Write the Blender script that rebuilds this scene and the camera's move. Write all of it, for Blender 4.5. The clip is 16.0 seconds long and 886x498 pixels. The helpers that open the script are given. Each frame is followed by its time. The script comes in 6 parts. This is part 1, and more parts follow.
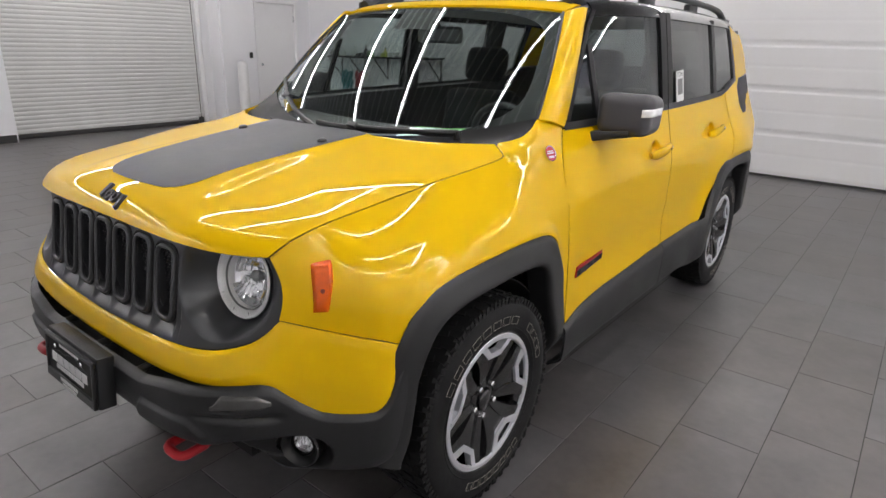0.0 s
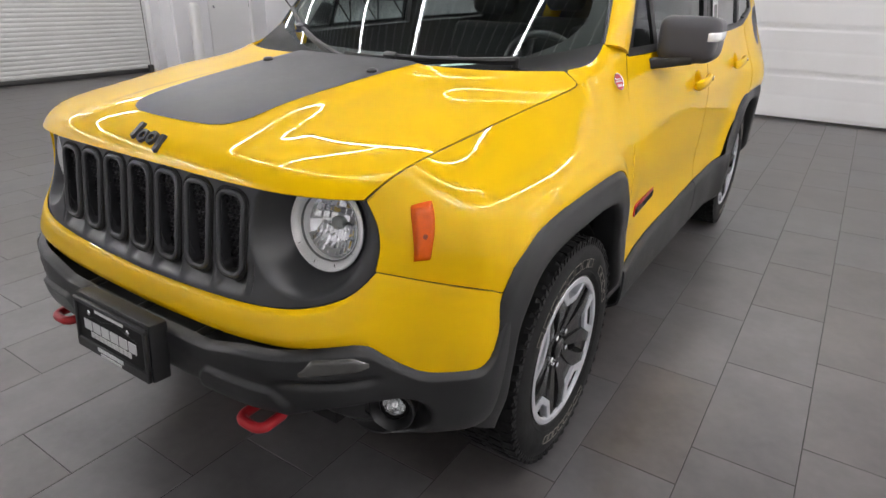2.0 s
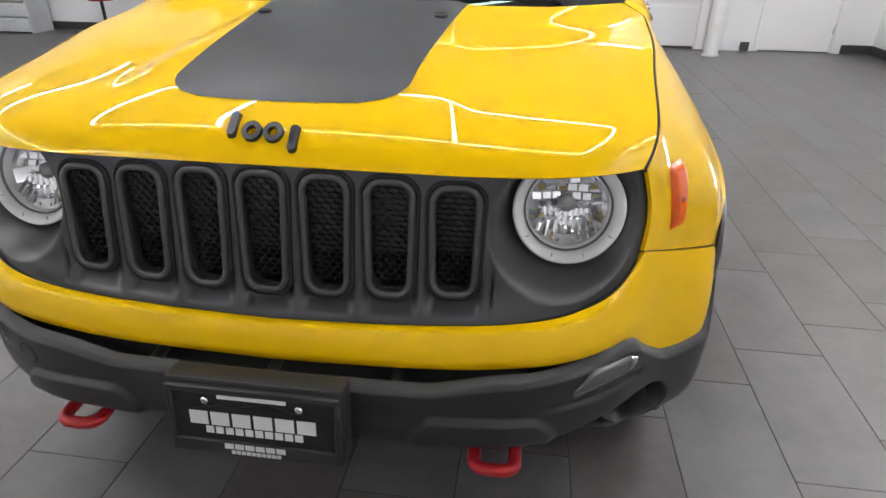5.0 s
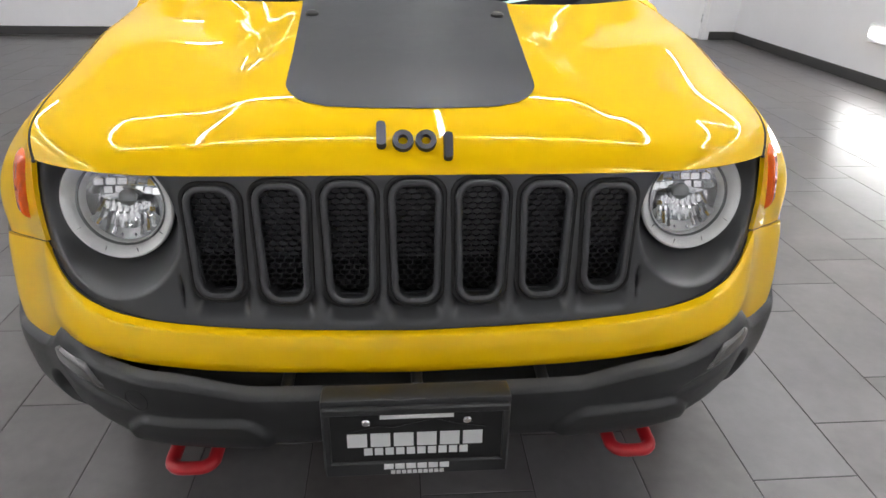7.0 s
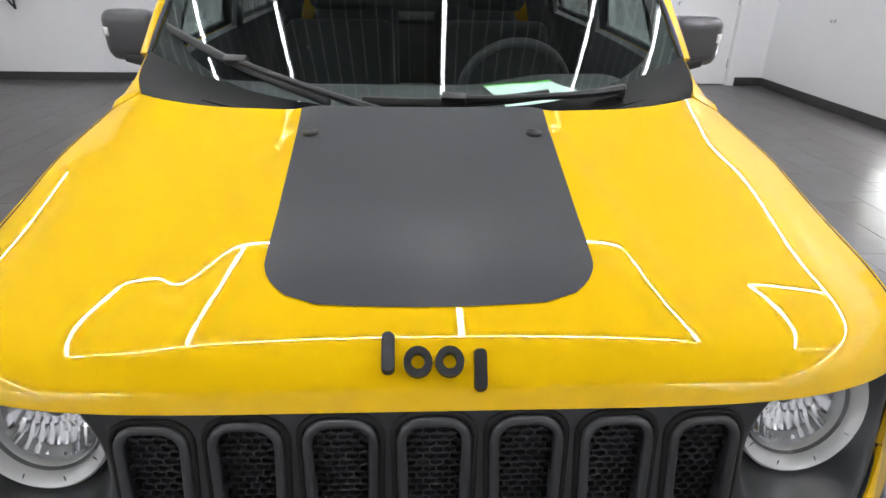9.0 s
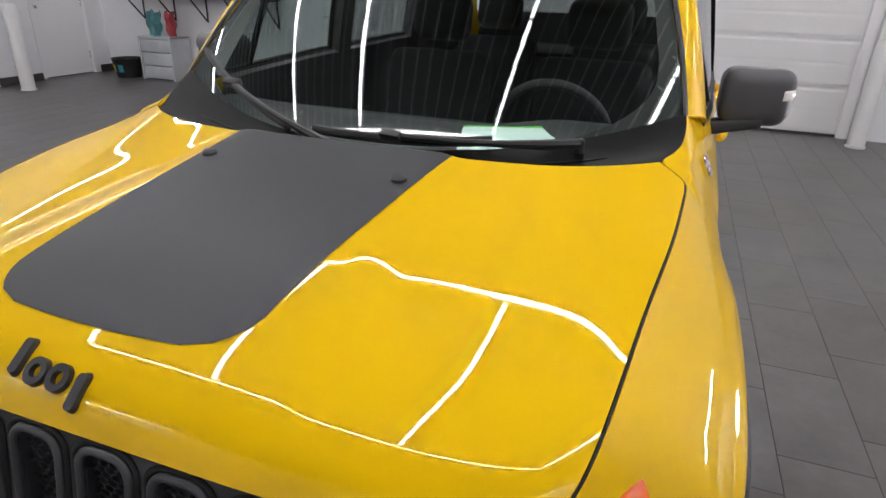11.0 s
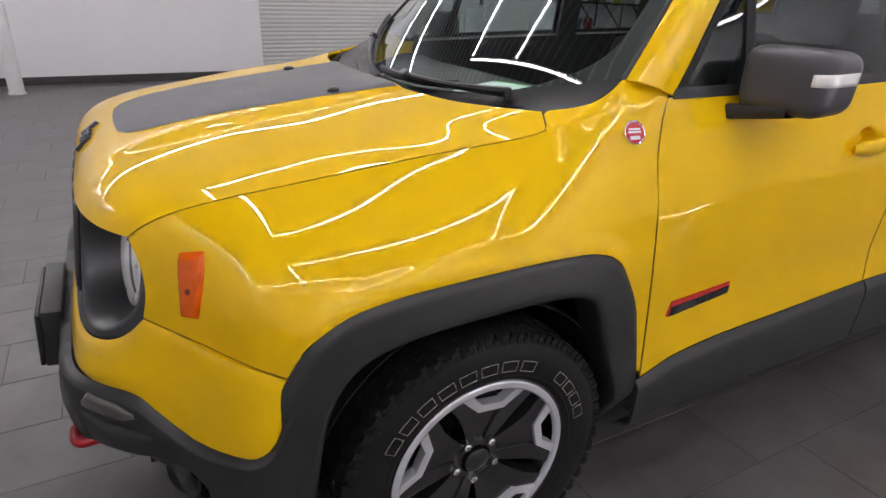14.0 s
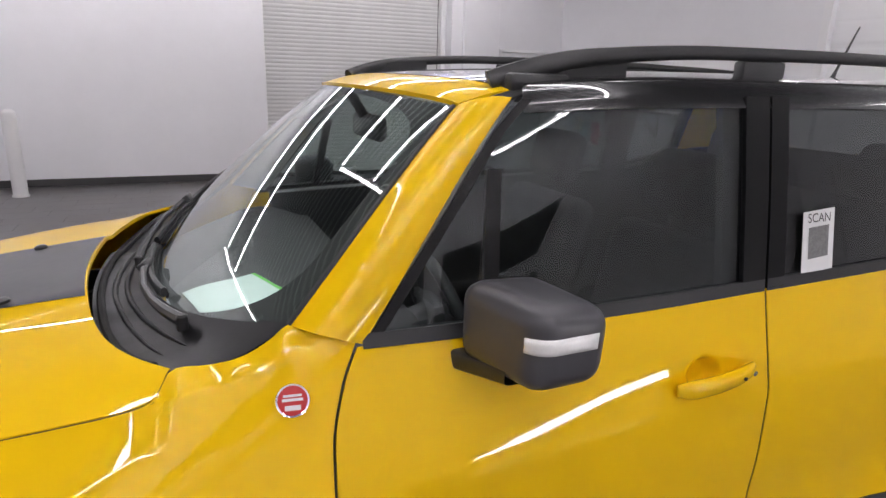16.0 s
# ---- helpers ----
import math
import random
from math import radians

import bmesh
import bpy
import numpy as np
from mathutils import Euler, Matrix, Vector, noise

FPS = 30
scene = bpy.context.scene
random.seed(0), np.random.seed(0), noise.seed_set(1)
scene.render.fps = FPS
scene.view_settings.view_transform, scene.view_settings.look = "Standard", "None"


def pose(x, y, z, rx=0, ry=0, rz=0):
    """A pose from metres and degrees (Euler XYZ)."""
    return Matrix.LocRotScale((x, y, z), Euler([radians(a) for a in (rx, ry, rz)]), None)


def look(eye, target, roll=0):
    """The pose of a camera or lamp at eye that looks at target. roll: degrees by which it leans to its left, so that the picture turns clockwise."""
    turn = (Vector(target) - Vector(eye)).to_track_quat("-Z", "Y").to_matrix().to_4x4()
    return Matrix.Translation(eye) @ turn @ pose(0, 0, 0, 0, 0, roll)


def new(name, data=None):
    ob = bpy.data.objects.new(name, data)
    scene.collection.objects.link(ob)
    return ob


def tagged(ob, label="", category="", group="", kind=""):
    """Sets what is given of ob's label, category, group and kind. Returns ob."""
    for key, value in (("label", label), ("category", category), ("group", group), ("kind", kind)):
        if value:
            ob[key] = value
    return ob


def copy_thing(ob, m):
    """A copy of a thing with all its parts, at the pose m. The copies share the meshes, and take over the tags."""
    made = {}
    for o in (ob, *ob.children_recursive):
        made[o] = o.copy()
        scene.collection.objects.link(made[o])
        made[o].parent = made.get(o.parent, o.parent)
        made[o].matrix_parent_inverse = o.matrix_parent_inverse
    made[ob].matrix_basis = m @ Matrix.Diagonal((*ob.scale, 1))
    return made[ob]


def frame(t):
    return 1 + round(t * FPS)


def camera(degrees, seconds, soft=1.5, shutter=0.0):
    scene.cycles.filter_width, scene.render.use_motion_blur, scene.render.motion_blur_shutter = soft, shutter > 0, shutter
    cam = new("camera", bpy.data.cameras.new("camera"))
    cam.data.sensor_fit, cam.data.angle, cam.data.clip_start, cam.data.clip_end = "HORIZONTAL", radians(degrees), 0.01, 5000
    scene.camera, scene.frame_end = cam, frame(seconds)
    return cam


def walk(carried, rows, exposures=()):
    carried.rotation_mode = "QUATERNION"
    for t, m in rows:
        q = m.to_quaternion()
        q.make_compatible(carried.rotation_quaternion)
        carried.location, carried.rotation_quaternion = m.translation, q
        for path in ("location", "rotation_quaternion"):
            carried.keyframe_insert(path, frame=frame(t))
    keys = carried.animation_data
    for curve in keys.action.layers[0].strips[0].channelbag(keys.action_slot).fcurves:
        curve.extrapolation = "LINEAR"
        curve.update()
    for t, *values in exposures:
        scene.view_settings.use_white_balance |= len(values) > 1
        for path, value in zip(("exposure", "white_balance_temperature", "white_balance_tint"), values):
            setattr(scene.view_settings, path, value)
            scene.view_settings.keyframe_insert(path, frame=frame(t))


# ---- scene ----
from mathutils.bvhtree import BVHTree

cam = camera(72.3, 16.0)
PATH = [
    (0, (1.781, -1.458, 1.456), (0.613, 0.033, 0.814), 1.5),
    (0.5, (1.715, -1.464, 1.425), (0.565, 0.041, 0.783), 1.2),
    (1, (1.645, -1.465, 1.386), (0.528, 0.05, 0.707), 1.2),
    (1.5, (1.554, -1.476, 1.374), (0.48, 0.038, 0.63), 1.6),
    (2, (1.41, -1.546, 1.367), (0.403, -0.008, 0.578), 1.2),
    (2.5, (1.267, -1.611, 1.368), (0.371, -0.038, 0.516), 1.5),
    (3, (1.114, -1.6, 1.328), (0.319, 0.0, 0.431), 1.8),
    (3.5, (0.945, -1.583, 1.315), (0.273, 0.064, 0.401), 1.4),
    (4, (0.756, -1.637, 1.313), (0.213, 0.052, 0.391), 1.2),
    (4.2, (0.687, -1.664, 1.318), (0.202, 0.041, 0.393), 1.0),
    (6.5, (0.048, -1.658, 1.329), (0.16, 0.107, 0.396), 1.0),
    (7, (-0.027, -1.679, 1.334), (0.115, 0.079, 0.39), 1.2),
    (7.5, (-0.031, -1.681, 1.336), (0.117, 0.079, 0.399), 1.2),
    (8, (-0.038, -1.635, 1.357), (0.124, 0.128, 0.425), 1.3),
    (8.5, (-0.047, -1.464, 1.425), (0.125, 0.289, 0.479), 1.8),
    (9, (-0.023, -1.311, 1.451), (0.073, 0.493, 0.591), 1.0),
    (9.2, (0.003, -1.282, 1.465), (0.051, 0.531, 0.622), 1.1),
    (11.3, (0.825, -1.129, 1.489), (0.109, 0.56, 0.694), 1.7),
    (11.5, (0.917, -1.116, 1.479), (0.14, 0.55, 0.691), 1.7),
    (12, (1.089, -1.073, 1.444), (0.092, 0.482, 0.677), 1.9),
    (12.5, (1.28, -0.969, 1.411), (0.069, 0.414, 0.622), 1.8),
    (13, (1.462, -0.871, 1.356), (0.078, 0.339, 0.566), 1.7),
    (13.5, (1.632, -0.771, 1.336), (0.124, 0.28, 0.547), 1.7),
    (14, (1.787, -0.646, 1.404), (0.18, 0.238, 0.605), 1.9),
    (14.5, (1.838, -0.476, 1.472), (0.172, 0.287, 0.67), 1.7),
    (15, (1.861, -0.223, 1.505), (0.155, 0.485, 0.739), 1.7),
    (15.5, (1.808, 0.016, 1.55), (0.07, 0.75, 0.885), 2.1),
    (16, (1.707, 0.251, 1.633), (-0.056, 1.022, 1.086), 1.7),
]
EXPOSURE = [(0, -0.17, 6500, 12.5), (1.5, -0.06, 6500, 12.5), (3, 0.18, 6400, 10), (4, 0.24, 6400, 9.5), (6.5, 0.28, 6400, 9.5), (8, 0.23, 6400, 9.5), (9, 0.13, 6250, 9),
            (11.5, -0.44, 6500, 16), (12.5, -0.60, 6750, 21), (13.3, -0.55, 6700, 21), (14, -0.36, 6450, 16.5), (15, -0.34, 6450, 16), (16, -0.39, 6400, 18.5)]
walk(cam, [(t, look(eye, target, roll)) for t, eye, target, roll in PATH], EXPOSURE)

# ---- world, lights, exposure ----
world = bpy.data.worlds.new("world")
scene.world = world
world.use_nodes = True
world.node_tree.nodes["Background"].inputs[0].default_value = (0.8, 0.85, 0.9, 1)
world.node_tree.nodes["Background"].inputs[1].default_value = 0.02
LED_POWER = 51.0
CEIL = 3.75


# ---- small tools ----
def curve(xs, ys):
    """Smooth monotone interpolation through a few knots."""
    xs, ys = np.array(xs, float), np.array(ys, float)
    h = np.diff(xs)
    d = np.diff(ys) / h
    m = np.zeros(len(xs))
    m[0], m[-1] = d[0], d[-1]
    for i in range(1, len(xs) - 1):
        if d[i - 1] * d[i] > 0:
            w1, w2 = 2 * h[i] + h[i - 1], h[i] + 2 * h[i - 1]
            m[i] = (w1 + w2) / (w1 / d[i - 1] + w2 / d[i])

    def f(x):
        x = min(max(float(x), xs[0]), xs[-1])
        i = min(int(np.searchsorted(xs, x, side="right")) - 1, len(h) - 1)
        t = (x - xs[i]) / h[i]
        return ((2 * t**3 - 3 * t**2 + 1) * ys[i] + (t**3 - 2 * t**2 + t) * h[i] * m[i]
                + (3 * t**2 - 2 * t**3) * ys[i + 1] + (t**3 - t**2) * h[i] * m[i + 1])
    return f


def flow(xs, ys):
    """Cubic spline through a few knots with no jump in its bend, for panels that mirror the room."""
    xs, ys = np.array(xs, float), np.array(ys, float)
    n, h = len(xs), np.diff(xs)
    A, b = np.eye(n), np.zeros(n)
    for i in range(1, n - 1):
        A[i, i - 1], A[i, i], A[i, i + 1] = h[i - 1], 2 * (h[i - 1] + h[i]), h[i]
        b[i] = 6 * ((ys[i + 1] - ys[i]) / h[i] - (ys[i] - ys[i - 1]) / h[i - 1])
    A[0, 1] = A[-1, -2] = -1
    m = np.linalg.solve(A, b)

    def f(x):
        x = min(max(float(x), xs[0]), xs[-1])
        i = min(int(np.searchsorted(xs, x, side="right")) - 1, n - 2)
        p, q = xs[i + 1] - x, x - xs[i]
        return float((m[i] * p ** 3 + m[i + 1] * q ** 3) / (6 * h[i]) + (ys[i] / h[i] - m[i] * h[i] / 6) * p + (ys[i + 1] / h[i] - m[i + 1] * h[i] / 6) * q)
    return f


def step(a, b, x):
    t = min(max((x - a) / (b - a), 0.0), 1.0)
    return t * t * (3 - 2 * t)


def ease(a, b, x):
    """A step with no jump in its bend."""
    t = min(max((x - a) / (b - a), 0.0), 1.0)
    return t * t * t * (t * (6 * t - 15) + 10)


def lerp(a, b, t):
    return a + (b - a) * t


def spline(points, n):
    """n + 1 points along a smooth line through a few 3D knots."""
    p = [Vector(q) for q in points]
    s = [0.0]
    for a, b in zip(p, p[1:]):
        s.append(s[-1] + (b - a).length)
    cs = [curve(s, [q[k] for q in p]) for k in range(3)]
    return [Vector([c(s[-1] * i / n) for c in cs]) for i in range(n + 1)]


def fair(points, n):
    """n + 1 points along one cubic laid through a few 3D knots, for panels that mirror the room."""
    p = np.array(points, float)
    s = np.concatenate([[0], np.cumsum(np.linalg.norm(np.diff(p, axis=0), axis=1))])
    c = [np.polyfit(s, p[:, k], 3) for k in range(3)]
    return [Vector([float(np.polyval(q, s[-1] * i / n)) for q in c]) for i in range(n + 1)]


def patch(fn, nu, nv, out, keep=None):
    """A grid of faces over fn(u, v), turned to face the way out."""
    V = [Vector(fn(i / nu, j / nv)) for i in range(nu + 1) for j in range(nv + 1)]
    F = []
    for i in range(nu):
        for j in range(nv):
            q = (i * (nv + 1) + j, (i + 1) * (nv + 1) + j, (i + 1) * (nv + 1) + j + 1, i * (nv + 1) + j + 1)
            c = (V[q[0]] + V[q[1]] + V[q[2]] + V[q[3]]) / 4
            if keep is None or keep(c):
                F.append(q)
    o = Vector(out)
    tot = sum(((V[f[2]] - V[f[0]]).cross(V[f[3]] - V[f[1]]).dot(o) for f in F))
    if tot < 0:
        F = [f[::-1] for f in F]
    used = sorted({i for f in F for i in f})
    ids = {k: n for n, k in enumerate(used)}
    return [V[i] for i in used], [tuple(ids[i] for i in f) for f in F]


def thick(data, t):
    """Gives a sheet a thickness t towards its back, closed at the rim."""
    V, F = data
    n = [Vector((0, 0, 0)) for _ in V]
    count = {}
    for f in F:
        k = (V[f[2]] - V[f[0]]).cross(V[f[3 % len(f)]] - V[f[1]])
        for i in f:
            n[i] += k
        for a, b in zip(f, f[1:] + f[:1]):
            count[(a, b)] = count.get((a, b), 0) + 1
    L = len(V)
    W = [v - (k.normalized() * t if k.length > 0 else Vector()) for v, k in zip(V, n)]
    G = [tuple(i + L for i in reversed(f)) for f in F]
    rim = [(b, a, a + L, b + L) for (a, b) in count if (b, a) not in count]
    return list(V) + W, list(F) + G + rim


def flip(data):
    """The same form on the other side of the car."""
    V, F = data
    return [Vector((-v[0], v[1], v[2])) for v in V], [f[::-1] for f in F]


def moved(data, m):
    V, F = data
    return [m @ Vector(v) for v in V], F


def joined(*many):
    V, F = [], []
    for v, f in many:
        k = len(V)
        V += list(v)
        F += [tuple(i + k for i in q) for q in f]
    return V, F


def box(x0, x1, y0, y1, z0, z1, r=0.0, seg=2):
    """A block with rounded edges."""
    bm = bmesh.new()
    bmesh.ops.create_cube(bm, size=1)
    for v in bm.verts:
        v.co = Vector((lerp(x0, x1, v.co.x + 0.5), lerp(y0, y1, v.co.y + 0.5), lerp(z0, z1, v.co.z + 0.5)))
    if r > 0:
        bmesh.ops.bevel(bm, geom=bm.edges[:], offset=r, segments=seg, affect="EDGES", profile=0.5)
    bm.verts.index_update()
    d = [v.co.copy() for v in bm.verts], [tuple(v.index for v in f.verts) for f in bm.faces]
    bm.free()
    return d


def tube(points, r, n=8, closed=False, flat=1.0):
    """A round bar along a line; r may be a list."""
    P = [Vector(p) for p in points]
    V, F = [], []
    up = Vector((0.13, 0.21, 0.97))
    m = len(P)
    for i, p in enumerate(P):
        a = P[(i - 1) % m] if (closed or i > 0) else p
        b = P[(i + 1) % m] if (closed or i < m - 1) else p
        d = (b - a).normalized()
        side = d.cross(up)
        if side.length < 0.1:
            side = d.cross(Vector((1, 0, 0)))
        side.normalize()
        top = side.cross(d).normalized()
        rr = r[i] if isinstance(r, (list, tuple)) else r
        for k in range(n):
            t = 2 * math.pi * k / n
            V.append(p + side * (rr * math.cos(t)) + top * (rr * flat * math.sin(t)))
    for i in range(m if closed else m - 1):
        for k in range(n):
            a, b = i * n + k, i * n + (k + 1) % n
            c, d = ((i + 1) % m) * n + (k + 1) % n, ((i + 1) % m) * n + k
            F.append((a, b, c, d))
    if not closed:
        F.append(tuple(range(n))[::-1])
        F.append(tuple((m - 1) * n + k for k in range(n)))
    return V, F


def loop_bar(points, w, d):
    """A closed bar round an upright loop: half width w in the loop's plane, half depth d along y."""
    n = len(points)
    V, F = [], []
    for i, p in enumerate(points):
        t = points[(i + 1) % n] - points[i - 1]
        out = Vector((t.z, 0, -t.x)).normalized()
        for k in range(10):
            a = 2 * math.pi * k / 10
            V.append(p + out * (w * math.cos(a)) + Vector((0, -d * math.sin(a), 0)))
    for i in range(n):
        for k in range(10):
            F.append((i * 10 + k, i * 10 + (k + 1) % 10, ((i + 1) % n) * 10 + (k + 1) % 10, ((i + 1) % n) * 10 + k))
    return V, F


def lathe(profile, n=48, axis="x", full=True):
    """A turned form: profile of (offset along the axis, radius)."""
    V, F = [], []
    m = len(profile)
    for k in range(n):
        t = 2 * math.pi * k / n
        for a, r in profile:
            c, s = r * math.cos(t), r * math.sin(t)
            V.append(Vector((a, c, s)) if axis == "x" else Vector((c, -a, s)) if axis == "y" else Vector((c, s, a)))
    for k in range(n):
        for j in range(m - 1):
            q = (k * m + j, k * m + j + 1, ((k + 1) % n) * m + j + 1, ((k + 1) % n) * m + j)
            F.append(q if axis != "y" else q)
    return V, F


def prism(outline, depth, taper=0.0):
    """A flat form with thickness: outline in (a, b), rising along +c by depth. Points (a, b, c)."""
    n = len(outline)
    ca = sum(p[0] for p in outline) / n
    cb = sum(p[1] for p in outline) / n
    V = [Vector((a, b, 0)) for a, b in outline]
    V += [Vector((ca + (a - ca) * (1 - taper), cb + (b - cb) * (1 - taper), depth)) for a, b in outline]
    area = sum(outline[i][0] * outline[(i + 1) % n][1] - outline[(i + 1) % n][0] * outline[i][1] for i in range(n))
    F = [tuple(range(n))[::-1], tuple(range(n, 2 * n))]
    F += [(i, (i + 1) % n, n + (i + 1) % n, n + i) for i in range(n)]
    if area < 0:
        F = [f[::-1] for f in F]
    return V, F


def rounded(w, h, r, seg=5):
    """Outline of a rectangle with rounded corners, centred."""
    out = []
    for cx, cy, a0 in ((w / 2 - r, h / 2 - r, 0), (-w / 2 + r, h / 2 - r, 90), (-w / 2 + r, -h / 2 + r, 180), (w / 2 - r, -h / 2 + r, 270)):
        for k in range(seg + 1):
            a = radians(a0 + 90 * k / seg)
            out.append((cx + r * math.cos(a), cy + r * math.sin(a)))
    return out


def mesh(name, data, mat, smooth=True, angle=38):
    V, F = data
    me = bpy.data.meshes.new(name)
    me.from_pydata([tuple(v) for v in V], [], [tuple(f) for f in F])
    me.update()
    if smooth:
        me.polygons.foreach_set("use_smooth", [True] * len(me.polygons))
        me.set_sharp_from_angle(angle=radians(angle))
    if mat is not None:
        me.materials.append(mat)
    return me


def part(name, data, mat, parent, label="", smooth=True, angle=38):
    ob = new(name, mesh(name, data, mat, smooth, angle))
    if parent is not None:
        ob.parent = parent
    return tagged(ob, label) if label else ob


def thing(name, data, mat, label, category, group="", kind="", smooth=True, angle=38):
    ob = new(name, mesh(name, data, mat, smooth, angle) if data is not None else None)
    return tagged(ob, label, category, group, kind)


# ---- materials ----
def material(name, base, rough=0.5, metal=0.0, coat=0.0, coat_rough=0.03, var=0.0, scale=8.0, bump=0.0, bump_scale=300.0,
             rough_var=0.0, spec=0.5, island=0.0, obj=0.0, aniso=None, other=None, detail=6.0):
    m = bpy.data.materials.new(name)
    m.use_nodes = True
    nt = m.node_tree
    b = nt.nodes["Principled BSDF"]
    b.inputs["Base Color"].default_value = (*base, 1)
    b.inputs["Roughness"].default_value = rough
    b.inputs["Metallic"].default_value = metal
    b.inputs["Coat Weight"].default_value = coat
    b.inputs["Coat Roughness"].default_value = coat_rough
    b.inputs["Specular IOR Level"].default_value = spec
    co = nt.nodes.new("ShaderNodeTexCoord")
    vec = co.outputs["Object"]
    if aniso:
        mp = nt.nodes.new("ShaderNodeMapping")
        mp.inputs["Scale"].default_value = aniso
        nt.links.new(vec, mp.inputs[0])
        vec = mp.outputs[0]
    if other:
        # every piece takes its own stretch of the pattern
        where = nt.nodes.new("ShaderNodeNewGeometry")
        which = nt.nodes.new("ShaderNodeObjectInfo")
        far = nt.nodes.new("ShaderNodeMath")
        far.operation = "MULTIPLY"
        far.inputs[1].default_value = 40.0
        nt.links.new(which.outputs["Random"] if obj else where.outputs["Random Per Island"], far.inputs[0])
        shift = nt.nodes.new("ShaderNodeVectorMath")
        shift.operation = "ADD"
        nt.links.new(where.outputs["Position"], shift.inputs[0])
        nt.links.new(far.outputs[0], shift.inputs[1])
        vec = shift.outputs[0]
    if var or rough_var or obj:
        n1 = nt.nodes.new("ShaderNodeTexNoise")
        n1.inputs["Scale"].default_value = scale
        n1.inputs["Detail"].default_value = detail
        nt.links.new(vec, n1.inputs["Vector"])
        n2 = nt.nodes.new("ShaderNodeTexNoise")
        n2.inputs["Scale"].default_value = scale * 7
        n2.inputs["Detail"].default_value = min(detail, 4)
        nt.links.new(vec, n2.inputs["Vector"])
        add = nt.nodes.new("ShaderNodeMath")
        add.operation = "MULTIPLY_ADD"
        add.inputs[1].default_value = 0.35
        nt.links.new(n2.outputs["Fac"], add.inputs[0])
        nt.links.new(n1.outputs["Fac"], add.inputs[2])
        src = add.outputs[0]
        if obj:
            info = nt.nodes.new("ShaderNodeObjectInfo")
            mul = nt.nodes.new("ShaderNodeMath")
            mul.operation = "MULTIPLY_ADD"
            mul.inputs[1].default_value = obj
            nt.links.new(info.outputs["Random"], mul.inputs[0])
            nt.links.new(src, mul.inputs[2])
            src = mul.outputs[0]
        if island:
            geo = nt.nodes.new("ShaderNodeNewGeometry")
            mul = nt.nodes.new("ShaderNodeMath")
            mul.operation = "MULTIPLY_ADD"
            mul.inputs[1].default_value = island
            nt.links.new(geo.outputs["Random Per Island"], mul.inputs[0])
            nt.links.new(src, mul.inputs[2])
            src = mul.outputs[0]
        extra = obj or island
        if var:
            r = nt.nodes.new("ShaderNodeMapRange")
            r.inputs["From Min"].default_value = 0.40
            r.inputs["From Max"].default_value = 0.95 + extra
            r.inputs["To Min"].default_value = 1 - var
            r.inputs["To Max"].default_value = 1 + var
            nt.links.new(src, r.inputs["Value"])
            mix = nt.nodes.new("ShaderNodeVectorMath")
            mix.operation = "SCALE"
            mix.inputs[0].default_value = base
            nt.links.new(r.outputs[0], mix.inputs["Scale"])
            if other:
                # pieces differ in hue between two tones
                two = nt.nodes.new("ShaderNodeMix")
                two.data_type = "VECTOR"
                two.inputs[4].default_value = base
                two.inputs[5].default_value = other
                nt.links.new((info.outputs["Random"] if obj else geo.outputs["Random Per Island"]), two.inputs[0])
                nt.links.new(two.outputs[1], mix.inputs[0])
            nt.links.new(mix.outputs[0], b.inputs["Base Color"])
        if rough_var:
            r = nt.nodes.new("ShaderNodeMapRange")
            r.inputs["From Min"].default_value = 0.40
            r.inputs["From Max"].default_value = 0.95 + extra
            r.inputs["To Min"].default_value = rough - rough_var
            r.inputs["To Max"].default_value = rough + rough_var
            nt.links.new(src, r.inputs["Value"])
            nt.links.new(r.outputs[0], b.inputs["Roughness"])
    if bump:
        n3 = nt.nodes.new("ShaderNodeTexNoise")
        n3.inputs["Scale"].default_value = bump_scale
        n3.inputs["Detail"].default_value = 3
        nt.links.new(vec, n3.inputs["Vector"])
        bp = nt.nodes.new("ShaderNodeBump")
        bp.inputs["Strength"].default_value = bump
        bp.inputs["Distance"].default_value = 0.002
        nt.links.new(n3.outputs["Fac"], bp.inputs["Height"])
        nt.links.new(bp.outputs[0], b.inputs["Normal"])
    return m


def glow(name, colour, power):
    m = bpy.data.materials.new(name)
    m.use_nodes = True
    b = m.node_tree.nodes["Principled BSDF"]
    b.inputs["Base Color"].default_value = (0.8, 0.8, 0.8, 1)
    b.inputs["Emission Color"].default_value = (*colour, 1)
    b.inputs["Emission Strength"].default_value = power
    return m


def glass(name, tint, rough=0.0, ior=1.45):
    m = bpy.data.materials.new(name)
    m.use_nodes = True
    b = m.node_tree.nodes["Principled BSDF"]
    b.inputs["Base Color"].default_value = (*tint, 1)
    b.inputs["Roughness"].default_value = rough
    b.inputs["Transmission Weight"].default_value = 1.0
    b.inputs["IOR"].default_value = ior
    return m


